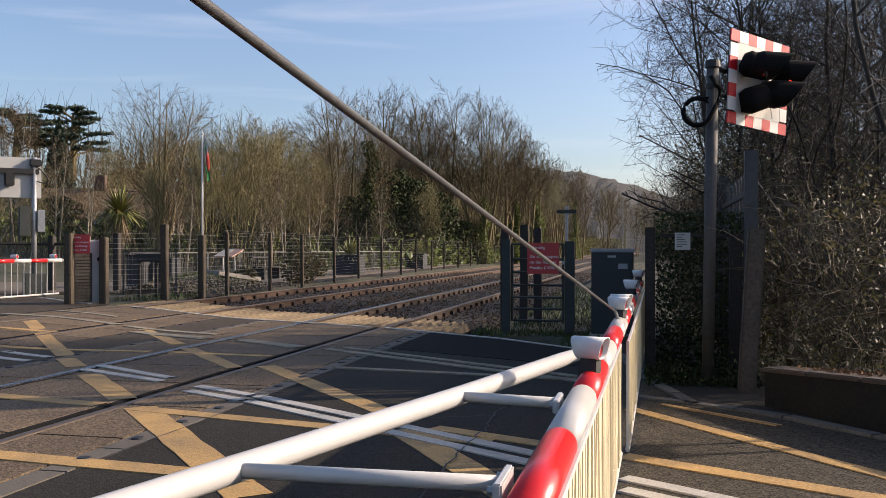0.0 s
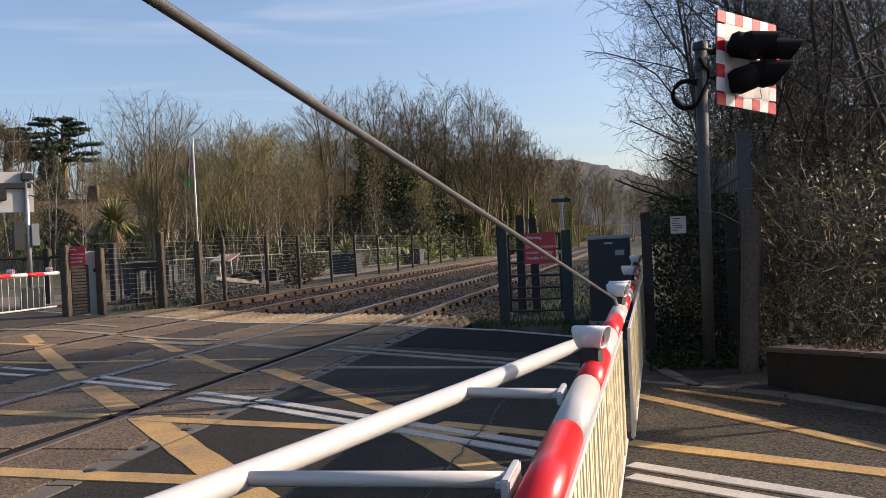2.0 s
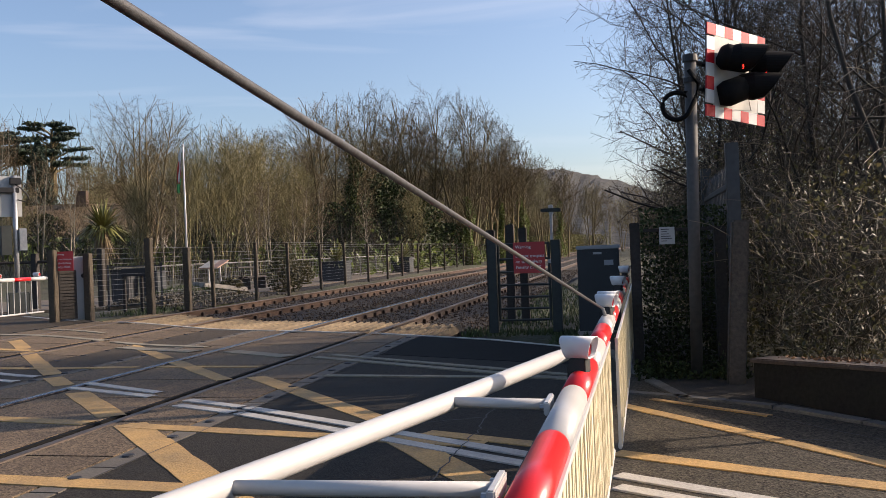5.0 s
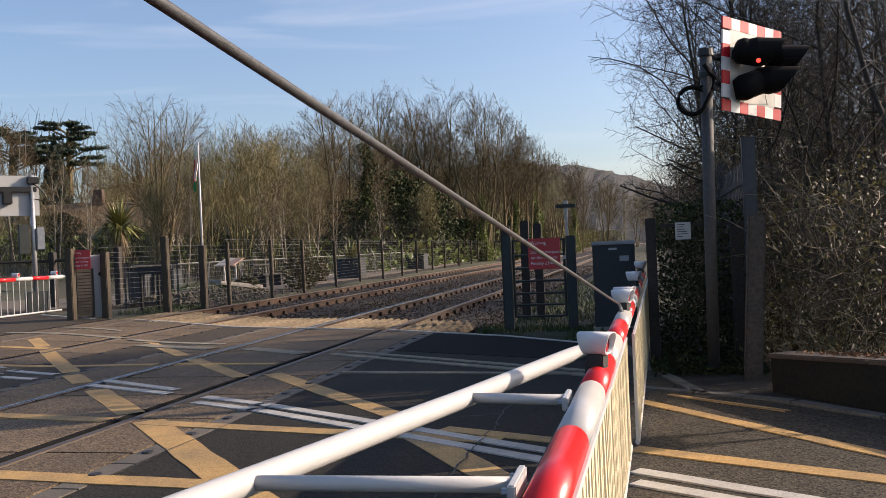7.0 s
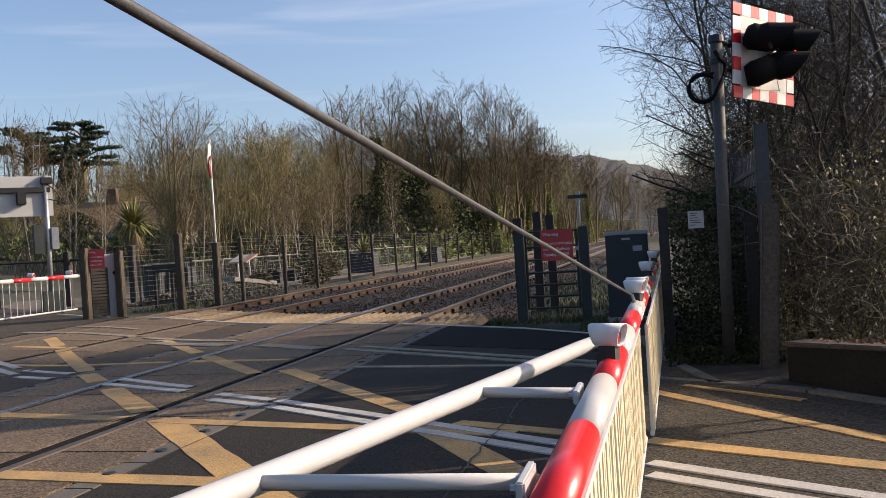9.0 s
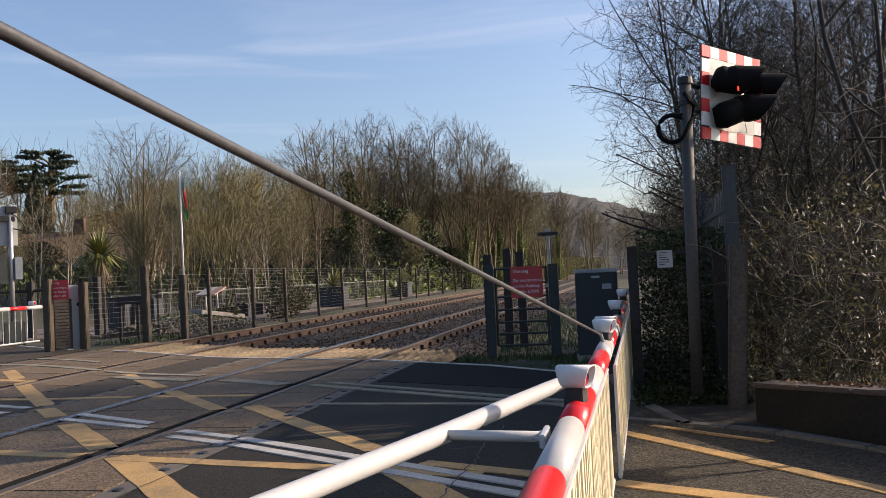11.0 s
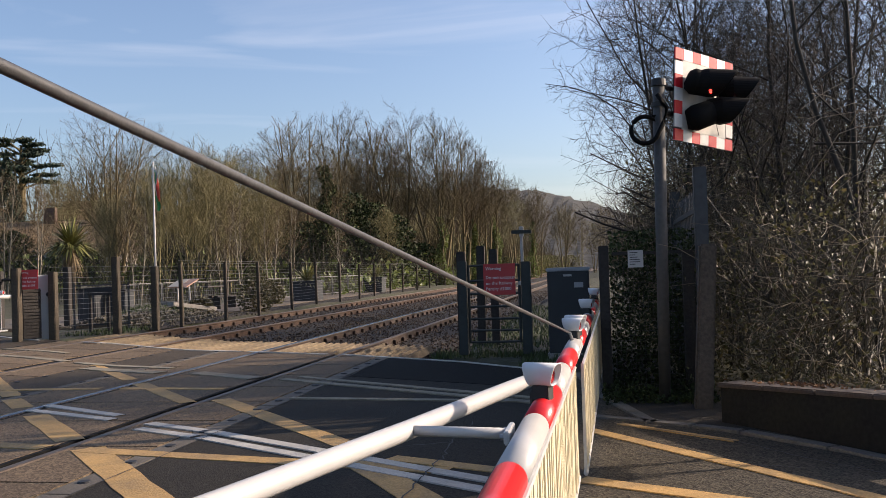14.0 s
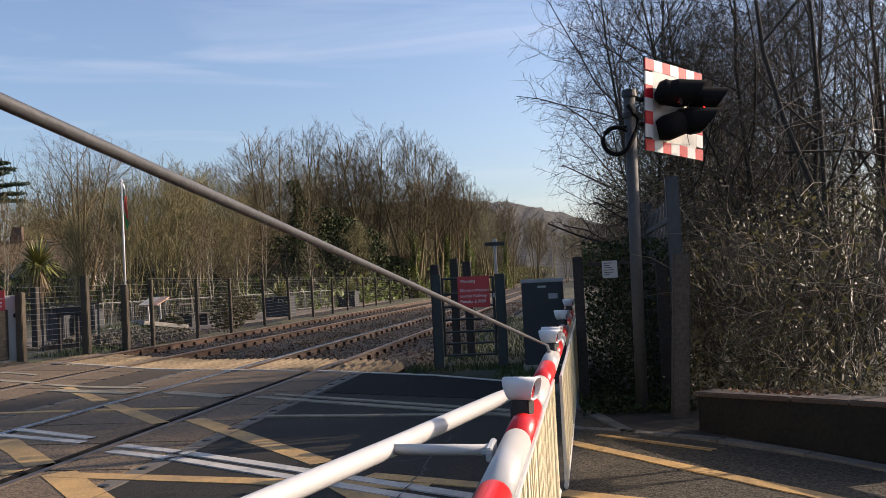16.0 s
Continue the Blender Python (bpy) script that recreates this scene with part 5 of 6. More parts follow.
def house(x, y, z, w, d, h, roof_h, rz, label, roof_mat, wall_mat=None):
    home = thing("house", x, y, z, label, "house", "houses on the hillside", rz=rz)
    part("wall", box(-w / 2, w / 2, -d / 2, d / 2, -2, h), wall_mat or RENDER_WALL, home)
    bm = bmesh.new()
    a = [bm.verts.new(c) for c in ((-w / 2 - 0.4, -d / 2 - 0.4, h - 0.2), (w / 2 + 0.4, -d / 2 - 0.4, h - 0.2), (w / 2 + 0.4, d / 2 + 0.4, h - 0.2), (-w / 2 - 0.4, d / 2 + 0.4, h - 0.2))]
    b = [bm.verts.new(c) for c in ((-w / 2 + 0.8, 0, h + roof_h), (w / 2 - 0.8, 0, h + roof_h))]
    for f in ((a[0], a[1], b[1], b[0]), (a[1], a[2], b[1]), (a[2], a[3], b[0], b[1]), (a[3], a[0], b[0]), (a[3], a[2], a[1], a[0])):
        bm.faces.new(f)
    roof = part("roof", bm, roof_mat, home)
    part("chimney", box(-0.4, 0.4, -0.35, 0.35, h + roof_h * 0.5, h + roof_h + 1.0, 0.03), BRICK, roof)
    for i in range(3):
        cx = -w / 2 + w * (i + 0.5) / 3
        win = part("window", box(cx - 0.6, cx + 0.6, -d / 2 - 0.06, -d / 2 + 0.05, h * 0.35, h * 0.8, 0.02), WHITE, home)
        for e in (-0.28, 0.28):
            part("pane", box(cx + e - 0.24, cx + e + 0.24, -d / 2 - 0.075, -d / 2 - 0.055, h * 0.38, h * 0.77), BLACK, win)


def build_houses():
    house(-40, 61, 1.6, 11, 7, 1.9, 2.2, 18, "low cream house under a brown thatched roof", THATCH)
    house(-67, 112, 6.6, 9, 6, 2.8, 2.6, 25, "distant cream house with a brown tiled roof", THATCH)


# ---- trees, hedge and distance ----
def chain(V, F, pts, rad, sides):
    """Adds a tapering tube to vertex and face lists."""
    first = len(V)
    d = (pts[-1] - pts[0]).normalized()
    side = d.cross(Vector((0.3, 0.1, 1)) if abs(d.z) < 0.9 else Vector((1, 0.2, 0))).normalized()
    over = side.cross(d)
    for p, r in zip(pts, rad):
        for k in range(sides):
            a = 6.28319 * k / sides
            q = p + side * (math.cos(a) * r) + over * (math.sin(a) * r)
            V.append((q.x, q.y, q.z))
    for j in range(len(pts) - 1):
        for k in range(sides):
            a, b = first + j * sides + k, first + j * sides + (k + 1) % sides
            F.append((a, b, b + sides, a + sides))


def tree_meshes(seed, h, r0, wide, stems=1, counts=(16, 8, 6, 4), low=0.22, fan=0.75, rise=0.10, crook=0.05, twig=0.007, splay=(0.05, 0.2), shoot=0.05, waist=0.55, droop=0.0):
    """Trunk and crown of a bare tree that fills a domed outline. wide: the crown's half width; counts: boughs to a stem, branches, twigs, shoots;
    low: where the boughs begin; fan: how far they stand out, in radians; rise: how limbs turn up; waist: the height of the widest part; droop: how twigs turn down."""
    rng = random.Random(seed)
    wood, fine = ([], []), ([], [])
    zc = waist * h

    def outside(p, e):
        if p.z > zc:
            return (p.x * p.x + p.y * p.y) / (wide * e) ** 2 + ((p.z - zc) / (h * e - zc)) ** 2 > 1
        keep = 0.45 + 0.55 * max(p.z / zc, 0)
        return p.x * p.x + p.y * p.y > (wide * e * keep) ** 2

    def limb(p, d, length, r, level, e):
        n = (9, 6, 4, 2, 1)[level]
        pts, rad = [p.copy()], [r]
        q, dd = p.copy(), d.copy()
        turn_up = (0.03, rise, rise * 0.8 - droop, -droop, 0)[level]
        for k in range(n):
            c = crook * (0.35, 1.0, 1.5, 1.8, 0)[level]
            dd = (dd + Vector((rng.gauss(0, c), rng.gauss(0, c), rng.gauss(0, c) + turn_up))).normalized()
            q = q + dd * (length / n)
            f = (k + 1) / n
            pts.append(q.copy())
            rad.append(max(r * (1 - f * (0.9, 0.85, 0.8, 0.6, 0)[level]), twig * 0.7))
            if outside(q, e):
                break
        n = len(pts) - 1
        V, F = wood if level < 2 else fine
        if level == 4:
            # the last shoots taper to a point
            across = d.cross(Vector((rng.gauss(0, 1), rng.gauss(0, 1), rng.gauss(0, 1)))).normalized() * twig * 0.8
            i = len(V)
            V.extend(((p + across)[:], (p - across)[:], pts[-1][:]))
            F.append((i, i + 1, i + 2))
            return
        chain(V, F, pts, rad, (8, 5, 3, 3)[level])
        went = sum((b - a).length for a, b in zip(pts, pts[1:]))
        m = counts[level]
        if level in (1, 2):
            m = max(1, round(m * rng.uniform(0.8, 1.2) * min(1.2, went / (wide * (1.0, 1.0, 0.42)[level]))))
        elif level == 3:
            m = max(1, round(m * min(1.2, went / (wide * 0.18))))
        spin = rng.uniform(0, 6.283)
        for k in range(m):
            f0 = (low, 0.22, 0.15, 0.1)[level]
            f = f0 + (1 - f0) * (k + rng.random()) / m
            i = min(int(f * n), n - 1)
            a = pts[i].lerp(pts[i + 1], f * n - i)
            along = (pts[i + 1] - pts[i]).normalized()
            spin += 2.4 + rng.uniform(-0.5, 0.5)
            s = along.cross(Vector((0.2, 0.4, 1))).normalized()
            o = s.cross(along)
            lean = fan * (rng.uniform(0.8, 1.15) * (1.2 - 0.65 * f) if level == 0 else rng.uniform(0.6, 1.1))
            dn = (along * math.cos(lean) + (s * math.cos(spin) + o * math.sin(spin)) * math.sin(lean)).normalized()
            if level == 0:
                size = wide * rng.uniform(1.1, 1.6) * (1.15 - 0.45 * f)
            elif level == 1:
                size = max(went * 0.5, wide * 0.28) * rng.uniform(0.7, 1.2) * (1.1 - 0.5 * f)
            elif level == 2:
                size = went * rng.uniform(0.35, 0.65)
            else:
                size = h * shoot * rng.uniform(0.6, 1.3)
            limb(a, dn, size, max(rad[i] * (0.55, 0.55, 0.55, 0.6)[level], twig), level + 1, e * rng.uniform(0.94, 1.03))

    for k in range(stems):
        a = 6.283 * k / stems + rng.random()
        lean = 0.03 if stems == 1 else rng.uniform(*splay)
        limb(Vector((math.cos(a) * 0.15 * (stems > 1), math.sin(a) * 0.15 * (stems > 1), -0.3)), Vector((math.cos(a) * lean, math.sin(a) * lean, 1)).normalized(), h * 0.93, r0 * rng.uniform(0.8, 1.0), 0, rng.uniform(0.92, 1.0))
    return wood, fine


def make_tree(name, label, category, group, meshes, bark, twigs):
    tree = thing(name, 0, 0, 0, label, category, group)
    raw("trunk", *meshes[0], bark, tree, smooth=True)
    raw("crown", *meshes[1], twigs, tree)
    return tree


def leaf_cloud(rng, centres, size, flat=0.0):
    """Small pointed leaves at given places, each turned at random."""
    n = len(centres)
    u = rng.normal(size=(n, 3))
    u /= np.linalg.norm(u, axis=1)[:, None]
    w = rng.normal(size=(n, 3))
    w -= (w * u).sum(1)[:, None] * u
    w /= np.linalg.norm(w, axis=1)[:, None]
    s = size * rng.uniform(0.6, 1.3, (n, 1))
    nrm = np.cross(u, w)
    quad = np.stack([centres - u * s, centres + w * s * 0.55 + nrm * s * 0.15, centres + u * s, centres - w * s * 0.55 + nrm * s * 0.15], 1)
    verts = quad.reshape(-1, 3)
    faces = np.arange(4 * n).reshape(-1, 4)
    return verts.tolist(), faces.tolist()


def ivy_on(tree, seed, h, r, n, size=0.12, leaves=IVY, label="bright green ivy"):
    rng = np.random.default_rng(seed)
    z = rng.uniform(0, h, n)
    a = rng.uniform(0, 6.283, n)
    rr = r * (0.35 + 0.9 * rng.random(n)) * (1.0 - 0.55 * z / h) * (0.75 + 0.5 * np.sin(z * 2.1 + a))
    c = np.stack([np.cos(a) * rr, np.sin(a) * rr, z], 1)
    raw("ivy", *leaf_cloud(rng, c, size), leaves, tree, label)


def build_woods():
    group = "bare trees beyond the line"
    # domed field trees, tall fans and slim poles, each kind in a few growths
    kinds = {}
    for name, rows in (("dome", ((21, 3.9, 4, BARK, DARK_WOODS), (22, 3.6, 3, BARK, TWIG))), ("fan", ((23, 2.9, 3, BARK, TWIG), (24, 3.2, 4, BARK, DARK_WOODS), (25, 2.6, 2, BARK, RED_TWIG))), ("haze", ((26, 2.6, 3, OLIVE_TWIG, RED_TWIG), (27, 2.4, 3, BARK, OLIVE_TWIG)))):
        kinds[name] = []
        for seed, wide, stems, bark, twigs in rows:
            per = {"dome": (12, 9, 8, 8), "fan": (12, 8, 7, 8), "haze": (11, 7, 6, 7)}[name]
            m = tree_meshes(seed, 9.6, 0.14 if name != "haze" else 0.08, wide, stems, (per[0] * 3 // (stems + 1), *per[1:]), low=0.2 if name == "dome" else 0.28, fan=0.85 if name == "dome" else 0.72, rise=0.02, crook=0.05, twig=0.0056, shoot=0.036, splay=(0.06, 0.24) if name == "dome" else (0.05, 0.2), waist=0.5 if name == "dome" else 0.6)
            label = {"dome": "leafless grey-brown tree with a broad domed crown", "fan": "tall leafless tree with upswept fanned limbs", "haze": "leafless tree with a haze of reddish twigs"}[name]
            kinds[name].append(make_tree("bare_tree", label, "tree", group, m, bark, twigs))
    spots = [
        ("dome", -27.5, 48, 10.7, 1.0), ("fan", -20.7, 61, 13.1, 1.0), ("fan", -18.2, 64, 13.2, 0.9), ("fan", -14.6, 66, 13.8, 1.05), ("fan", -16.6, 67, 12.8, 0.85), ("fan", -12.0, 67, 12.9, 0.9), ("fan", -10.4, 69, 12.3, 0.8), ("fan", -9.0, 71, 10.8, 0.8),
        ("dome", -30.6, 55, 9.6, 0.8), ("haze", -32.4, 70, 12.4, 1.1), ("haze", -28.2, 66, 11.4, 1.0), ("haze", -25.5, 61, 10.9, 0.95), ("haze", -36.5, 66, 11.2, 1.0), ("haze", -23.0, 58, 10.3, 0.9), ("haze", -40.0, 62, 9.4, 1.0), ("haze", -44.5, 66, 9.8, 1.0), ("dome", -51.5, 80, 11.0, 0.9), ("haze", -21.6, 74, 12.6, 1.0),
        ("fan", -10.2, 108, 12.0, 0.75), ("fan", -7.6, 112, 11.2, 0.8), ("fan", -5.0, 120, 10.2, 0.75), ("dome", 0.4, 120, 9.2, 0.62), ("haze", -3.0, 135, 9.6, 0.9), ("haze", -9.6, 98, 10.0, 0.8), ("haze", -14.2, 84, 12.0, 0.9), ("haze", -24.0, 84, 13.4, 1.0), ("haze", -29.5, 82, 13.0, 1.0), ("haze", -36.0, 84, 13.4, 1.0), ("haze", 3.2, 142, 8.4, 0.9), ("haze", -6.2, 150, 11.6, 0.9), ("haze", -17.5, 80, 12.4, 0.9), ("haze", -47.5, 84, 12.6, 1.0),
        ("haze", -11.6, 78, 9.6, 1.1), ("haze", -14.6, 74, 9.4, 1.1), ("haze", -19.4, 70, 9.6, 1.1), ("haze", -20.6, 90, 12.6, 1.2), ("haze", -26.4, 92, 13.4, 1.2), ("haze", -32.4, 92, 13.6, 1.2), ("haze", -12.4, 92, 10.6, 1.1), ("haze", -24.6, 70, 10.4, 1.1), ("haze", -40.6, 90, 13.2, 1.2), ("haze", -8.4, 88, 8.4, 1.0), ("haze", 5.8, 150, 8.0, 1.0), ("haze", -1.4, 155, 9.6, 1.0),
        ("haze", -44.0, 95, 14.3, 1.3), ("haze", -37.0, 98, 14.8, 1.3), ("haze", -30.0, 100, 14.8, 1.3), ("haze", -23.0, 100, 14.0, 1.3), ("haze", -17.0, 98, 12.8, 1.2), ("haze", -34.0, 76, 12.0, 1.1), ("haze", -27.0, 76, 12.0, 1.1), ("haze", -48.0, 76, 11.0, 1.1), ("haze", -15.0, 90, 12.0, 1.1),
    ]
    used = {}
    for n, (kind, x, y, h, broad) in enumerate(spots):
        k = used[kind] = used.get(kind, -1) + 1
        source = kinds[kind][k % len(kinds[kind])]
        z = ground_z(x, y) - 0.1
        m = pose(x, y, z, 0, 0, (n * 67) % 360)
        t = source if k < len(kinds[kind]) else copy_thing(source, m)
        t.matrix_basis = m
        f = (h - z) / 9.6
        t.scale = (f * broad, f * broad, f)
    # olive willows
    m = tree_meshes(51, 8.0, 0.05, 2.0, 7, (7, 5, 5, 4), low=0.15, fan=0.55, rise=0.14, crook=0.05, twig=0.0075, splay=(0.08, 0.3), waist=0.6)
    willow = make_tree("willow_shrub", "many-stemmed olive-brown willow with fine upright twigs", "shrub", "willows beyond the fence", m, OLIVE_TWIG, OLIVE_TWIG)
    for n, (x, y, h, s) in enumerate(((-21.2, 45, 8.7, 1.0), (-20.2, 47, 8.3, 0.95), (-22.3, 43.5, 7.6, 0.9), (-18.9, 49, 7.6, 0.9), (-33, 44, 6.5, 0.9), (-38, 47, 6.0, 0.9), (-14.5, 60, 6.0, 0.8), (-25.5, 44, 6.2, 0.8))):
        mm = pose(x, y, ground_z(x, y) - 0.1, 0, 0, n * 77)
        t = willow if n == 0 else copy_thing(willow, mm)
        t.matrix_basis = mm
        f = (h - ground_z(x, y)) / 8.0
        t.scale = (f * s * 1.15, f * s * 1.15, f)
    # slim pale birches
    m = tree_meshes(61, 6.0, 0.05, 1.0, 2, (13, 5, 5, 3), low=0.3, fan=0.8, rise=0.06, crook=0.07, twig=0.005, splay=(0.05, 0.14), droop=0.05)
    birch = make_tree("birch", "slim birch with pale bark and sparse twigs", "tree", "birches beyond the fence", m, BIRCH, RED_TWIG)
    for n, (x, y, h) in enumerate(((-19.6, 36, 5.1), (-16.5, 40, 5.5), (-15.8, 42, 5.3), (-28.7, 40, 7.4), (-22.9, 44, 6.8), (-34.7, 45, 10.5), (-17.6, 50, 6.7), (-36.5, 47, 10.8), (-13.8, 47, 5.2), (-18.2, 42, 5.5), (-25.6, 38, 6.2))):
        mm = pose(x, y, ground_z(x, y) - 0.1, 0, 0, n * 101)
        t = birch if n == 0 else copy_thing(birch, mm)
        t.matrix_basis = mm
        f = (h - ground_z(x, y)) / 6.0
        t.scale = (f, f, f)
    # ivy-clad trunks
    for n, (x, y, h) in enumerate(((-9.8, 70, 11.2), (-8.9, 76, 11.2), (-7.9, 105, 11.4), (-17.3, 56, 10.1), (-10.7, 95, 11.7), (-11.6, 66, 10.0))):
        m = tree_meshes(70 + n, h * 0.92, 0.15, 2.2, 1, (15, 6, 5, 4), low=0.32, fan=0.7, rise=0.12, crook=0.05, twig=0.009)
        t = make_tree("ivy_tree", "leafless tree with its trunk wrapped in bright ivy", "tree", "ivy-clad trees", m, BARK, TWIG)
        ivy_on(t, n, h * (0.45 + 0.06 * (n % 4)), 0.42 + 0.08 * (n % 3), 2000, 0.10)
        if n == 3:
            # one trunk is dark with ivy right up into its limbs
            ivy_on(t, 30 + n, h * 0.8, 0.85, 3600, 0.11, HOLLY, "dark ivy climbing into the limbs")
        t.matrix_basis = pose(x, y, ground_z(x, y) - 0.1)
    # undergrowth
    rng = np.random.default_rng(12)
    V, F = [], []
    for _ in range(8300):
        y = rng.uniform(36, 100)
        x = fence_x(y) - 2.5 - 42 * rng.random() ** 1.4 - (5 if y < 44 else 0)
        if y > 85 and rng.random() < 0.5:
            x = rng.uniform(-14, 14)
            y = rng.uniform(100, 170)
            if abs(x + 5.5 - curve_x(y)) < 6:
                continue
        z = ground_z(x, y) - 0.05
        h = rng.uniform(0.7, 4.4) * (0.7 if y < 42 else 1)
        d = Vector((rng.normal(0, 0.25), rng.normal(0, 0.25), 1))
        p = Vector((x, y, z))
        mid = p + d * h * 0.5
        chain(V, F, [p, mid, mid + (d + Vector((rng.normal(0, 0.3), rng.normal(0, 0.3), -0.1))) * h * 0.5], [0.013, 0.010, 0.005], 3)
    tagged(raw("undergrowth", V, F, THICKET), "tangle of brown stems under the bare trees", "undergrowth", kind="stuff")
    # woods farther up the valley, too far off to tell one stem from the next
    V, F = [], []
    for _ in range(6200):
        y = rng.uniform(90, 240)
        x = rng.uniform(-85, 22) if rng.random() < 0.5 else rng.uniform(-30, 18)
        if abs(x + 5.5 - curve_x(y)) < 7:
            continue
        h = rng.uniform(4, 10) * (0.75 if x > -14 else 1.15)
        p = Vector((x, y, ground_z(x, y) - 0.2))
        d = Vector((rng.normal(0, 0.16), rng.normal(0, 0.16), 1))
        q = p + d * h * 0.6
        chain(V, F, [p, q, q + (d + Vector((rng.normal(0, 0.3), rng.normal(0, 0.3), 0))) * h * 0.4], [0.06, 0.04, 0.012], 3)
        for _ in range(3):
            o = p.lerp(q, rng.uniform(0.4, 1))
            chain(V, F, [o, o + Vector((rng.normal(0, 0.35), rng.normal(0, 0.35), rng.uniform(0.3, 0.8))) * h * 0.4], [0.03, 0.01], 3)
    tagged(raw("far_woods", V, F, TWIG), "distant bare brown woods along the valley", "woods", kind="stuff")
    c = np.stack([rng.uniform(-44, -12, 9000), rng.uniform(44, 90, 9000), np.zeros(9000)], 1)
    c[:, 2] = [ground_z(x, y) + abs(rng.normal(0, 0.8)) for x, y, _ in c]
    tagged(raw("ivy_floor", *leaf_cloud(rng, c, 0.22), IVY), "low dark green ivy and bramble under the trees", "undergrowth", kind="stuff")


def build_hollies():
    """Dark evergreen bushes among the bare trees."""
    rng = np.random.default_rng(17)
    for x, y, r, h in ((-19.4, 57, 1.7, 4.6), (-17.6, 58.5, 1.9, 5.2), (-15.8, 61, 2.1, 6.0), (-14.5, 62.5, 1.7, 5.2), (-16.7, 60, 1.5, 6.6), (-22.3, 54, 1.2, 2.8), (-26.5, 52, 1.4, 2.6), (-13.2, 66, 1.3, 3.2), (-31.5, 50, 1.6, 2.8), (-37, 52, 1.6, 3.0), (-11.2, 80, 1.5, 3.6)):
        z0 = ground_z(x, y) - 0.1
        holly = thing("holly_bush", x, y, z0, "dark evergreen bush among bare trees", "bush", "evergreen bushes in the wood")
        part("stem", rod([(0, 0, -0.1), (0.1, 0, h * 0.5), (0, 0, h * 0.85)], [0.09, 0.06, 0.02], 6), BARK, holly)
        n = int(420 * r * h ** 0.8)
        a, u, z = rng.uniform(0, 6.283, n), rng.random(n) ** 0.45, rng.random(n)
        rr = r * u * np.sqrt(np.clip(1.02 - (z - 0.4) ** 2 * 2.6, 0.03, 1)) * (1 + 0.25 * np.sin(a * 3 + z * 9))
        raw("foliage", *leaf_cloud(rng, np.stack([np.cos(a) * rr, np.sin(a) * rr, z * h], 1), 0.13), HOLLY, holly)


def build_evergreens():
    rng = np.random.default_rng(31)
    for n, (x, y, h) in enumerate(((-69.5, 100, 18.4), (-74.5, 96, 17.4))):
        z = ground_z(x, y)
        cedar = thing("cedar_tree", x, y, z - 0.1, "dark cedar with flat tiers of foliage", "tree", "cedars on the hillside")
        top = h - z
        part("trunk", rod([(0, 0, -0.3), (0.2, 0, top * 0.5), (0, 0.1, top * 0.97)], [0.5, 0.35, 0.1], 8), BARK, cedar)
        cs = []
        V, F = [], []
        for k in range(22):
            zz = top * (0.40 + 0.60 * k / 21)
            a = rng.uniform(0, 6.283)
            reach = (5.2 - 2.6 * (k / 21) ** 2) * rng.uniform(0.6, 1.1)
            tip = Vector((math.cos(a) * reach, math.sin(a) * reach, zz + 0.3))
            chain(V, F, [Vector((0, 0, zz - 0.9)), tip * 0.55 + Vector((0, 0, zz * 0.43)), tip], [0.14, 0.09, 0.03], 4)
            m = 520
            f = rng.uniform(0.45, 1.1, m)
            spread = rng.normal(0, 0.42, (m, 2)) * (0.4 + 0.7 * f)[:, None]
            cs.append(np.stack([tip.x * f + spread[:, 0], tip.y * f + spread[:, 1], zz + 0.1 + 0.25 * f + rng.normal(0, 0.09, m)], 1))
        raw("limb", V, F, BARK, cedar)
        raw("foliage", *leaf_cloud(rng, np.concatenate(cs), 0.19), CEDAR, cedar)
    x, y, h = -51.4, 72, 13.1
    z = ground_z(x, y)
    fir = thing("conifer", x, y, z - 0.1, "dense dark green conical conifer", "tree")
    part("trunk", rod([(0, 0, -0.3), (0, 0, (h - z) * 0.95)], [0.2, 0.04], 8), BARK, fir)
    n = 7000
    f = rng.random(n) ** 0.7
    a = rng.uniform(0, 6.283, n)
    r = 1.55 * f * (0.5 + 0.55 * rng.random(n) ** 0.4) * (1 + 0.22 * np.sin(a * 5 + f * 30))
    raw("foliage", *leaf_cloud(rng, np.stack([np.cos(a) * r, np.sin(a) * r, (h - z) * (1 - f * 0.85)], 1), 0.14), CEDAR, fir)


def build_bushes():
    rng = np.random.default_rng(41)
    for x, y, r, h in ((-10.75, 27.2, 0.62, 1.15), (-11.4, 24.6, 0.4, 0.5), (-12.4, 33.0, 0.5, 0.9)):
        bush = thing("evergreen_bush", x, y, 0.1, "small dull green bush beside the fence", "bush", "bushes beside the fence")
        V, F = [], []
        for _ in range(40):
            a, u = rng.uniform(0, 6.283), rng.uniform(0.2, 1)
            chain(V, F, [Vector((0, 0, 0)), Vector((math.cos(a) * r * u * 0.5, math.sin(a) * r * u * 0.5, h * 0.55)), Vector((math.cos(a) * r * u, math.sin(a) * r * u, h * rng.uniform(0.7, 1.05)))], [0.012, 0.008, 0.004], 3)
        raw("stem_tangle", V, F, STEM, bush)
        n = 1500
        a, u, z = rng.uniform(0, 6.283, n), rng.random(n) ** 0.5, rng.random(n)
        rr = r * u * np.sqrt(np.clip(1.05 - (z - 0.45) ** 2 * 3, 0.05, 1))
        raw("foliage", *leaf_cloud(rng, np.stack([np.cos(a) * rr, np.sin(a) * rr, z * h], 1), 0.05), BRAMBLE, bush)


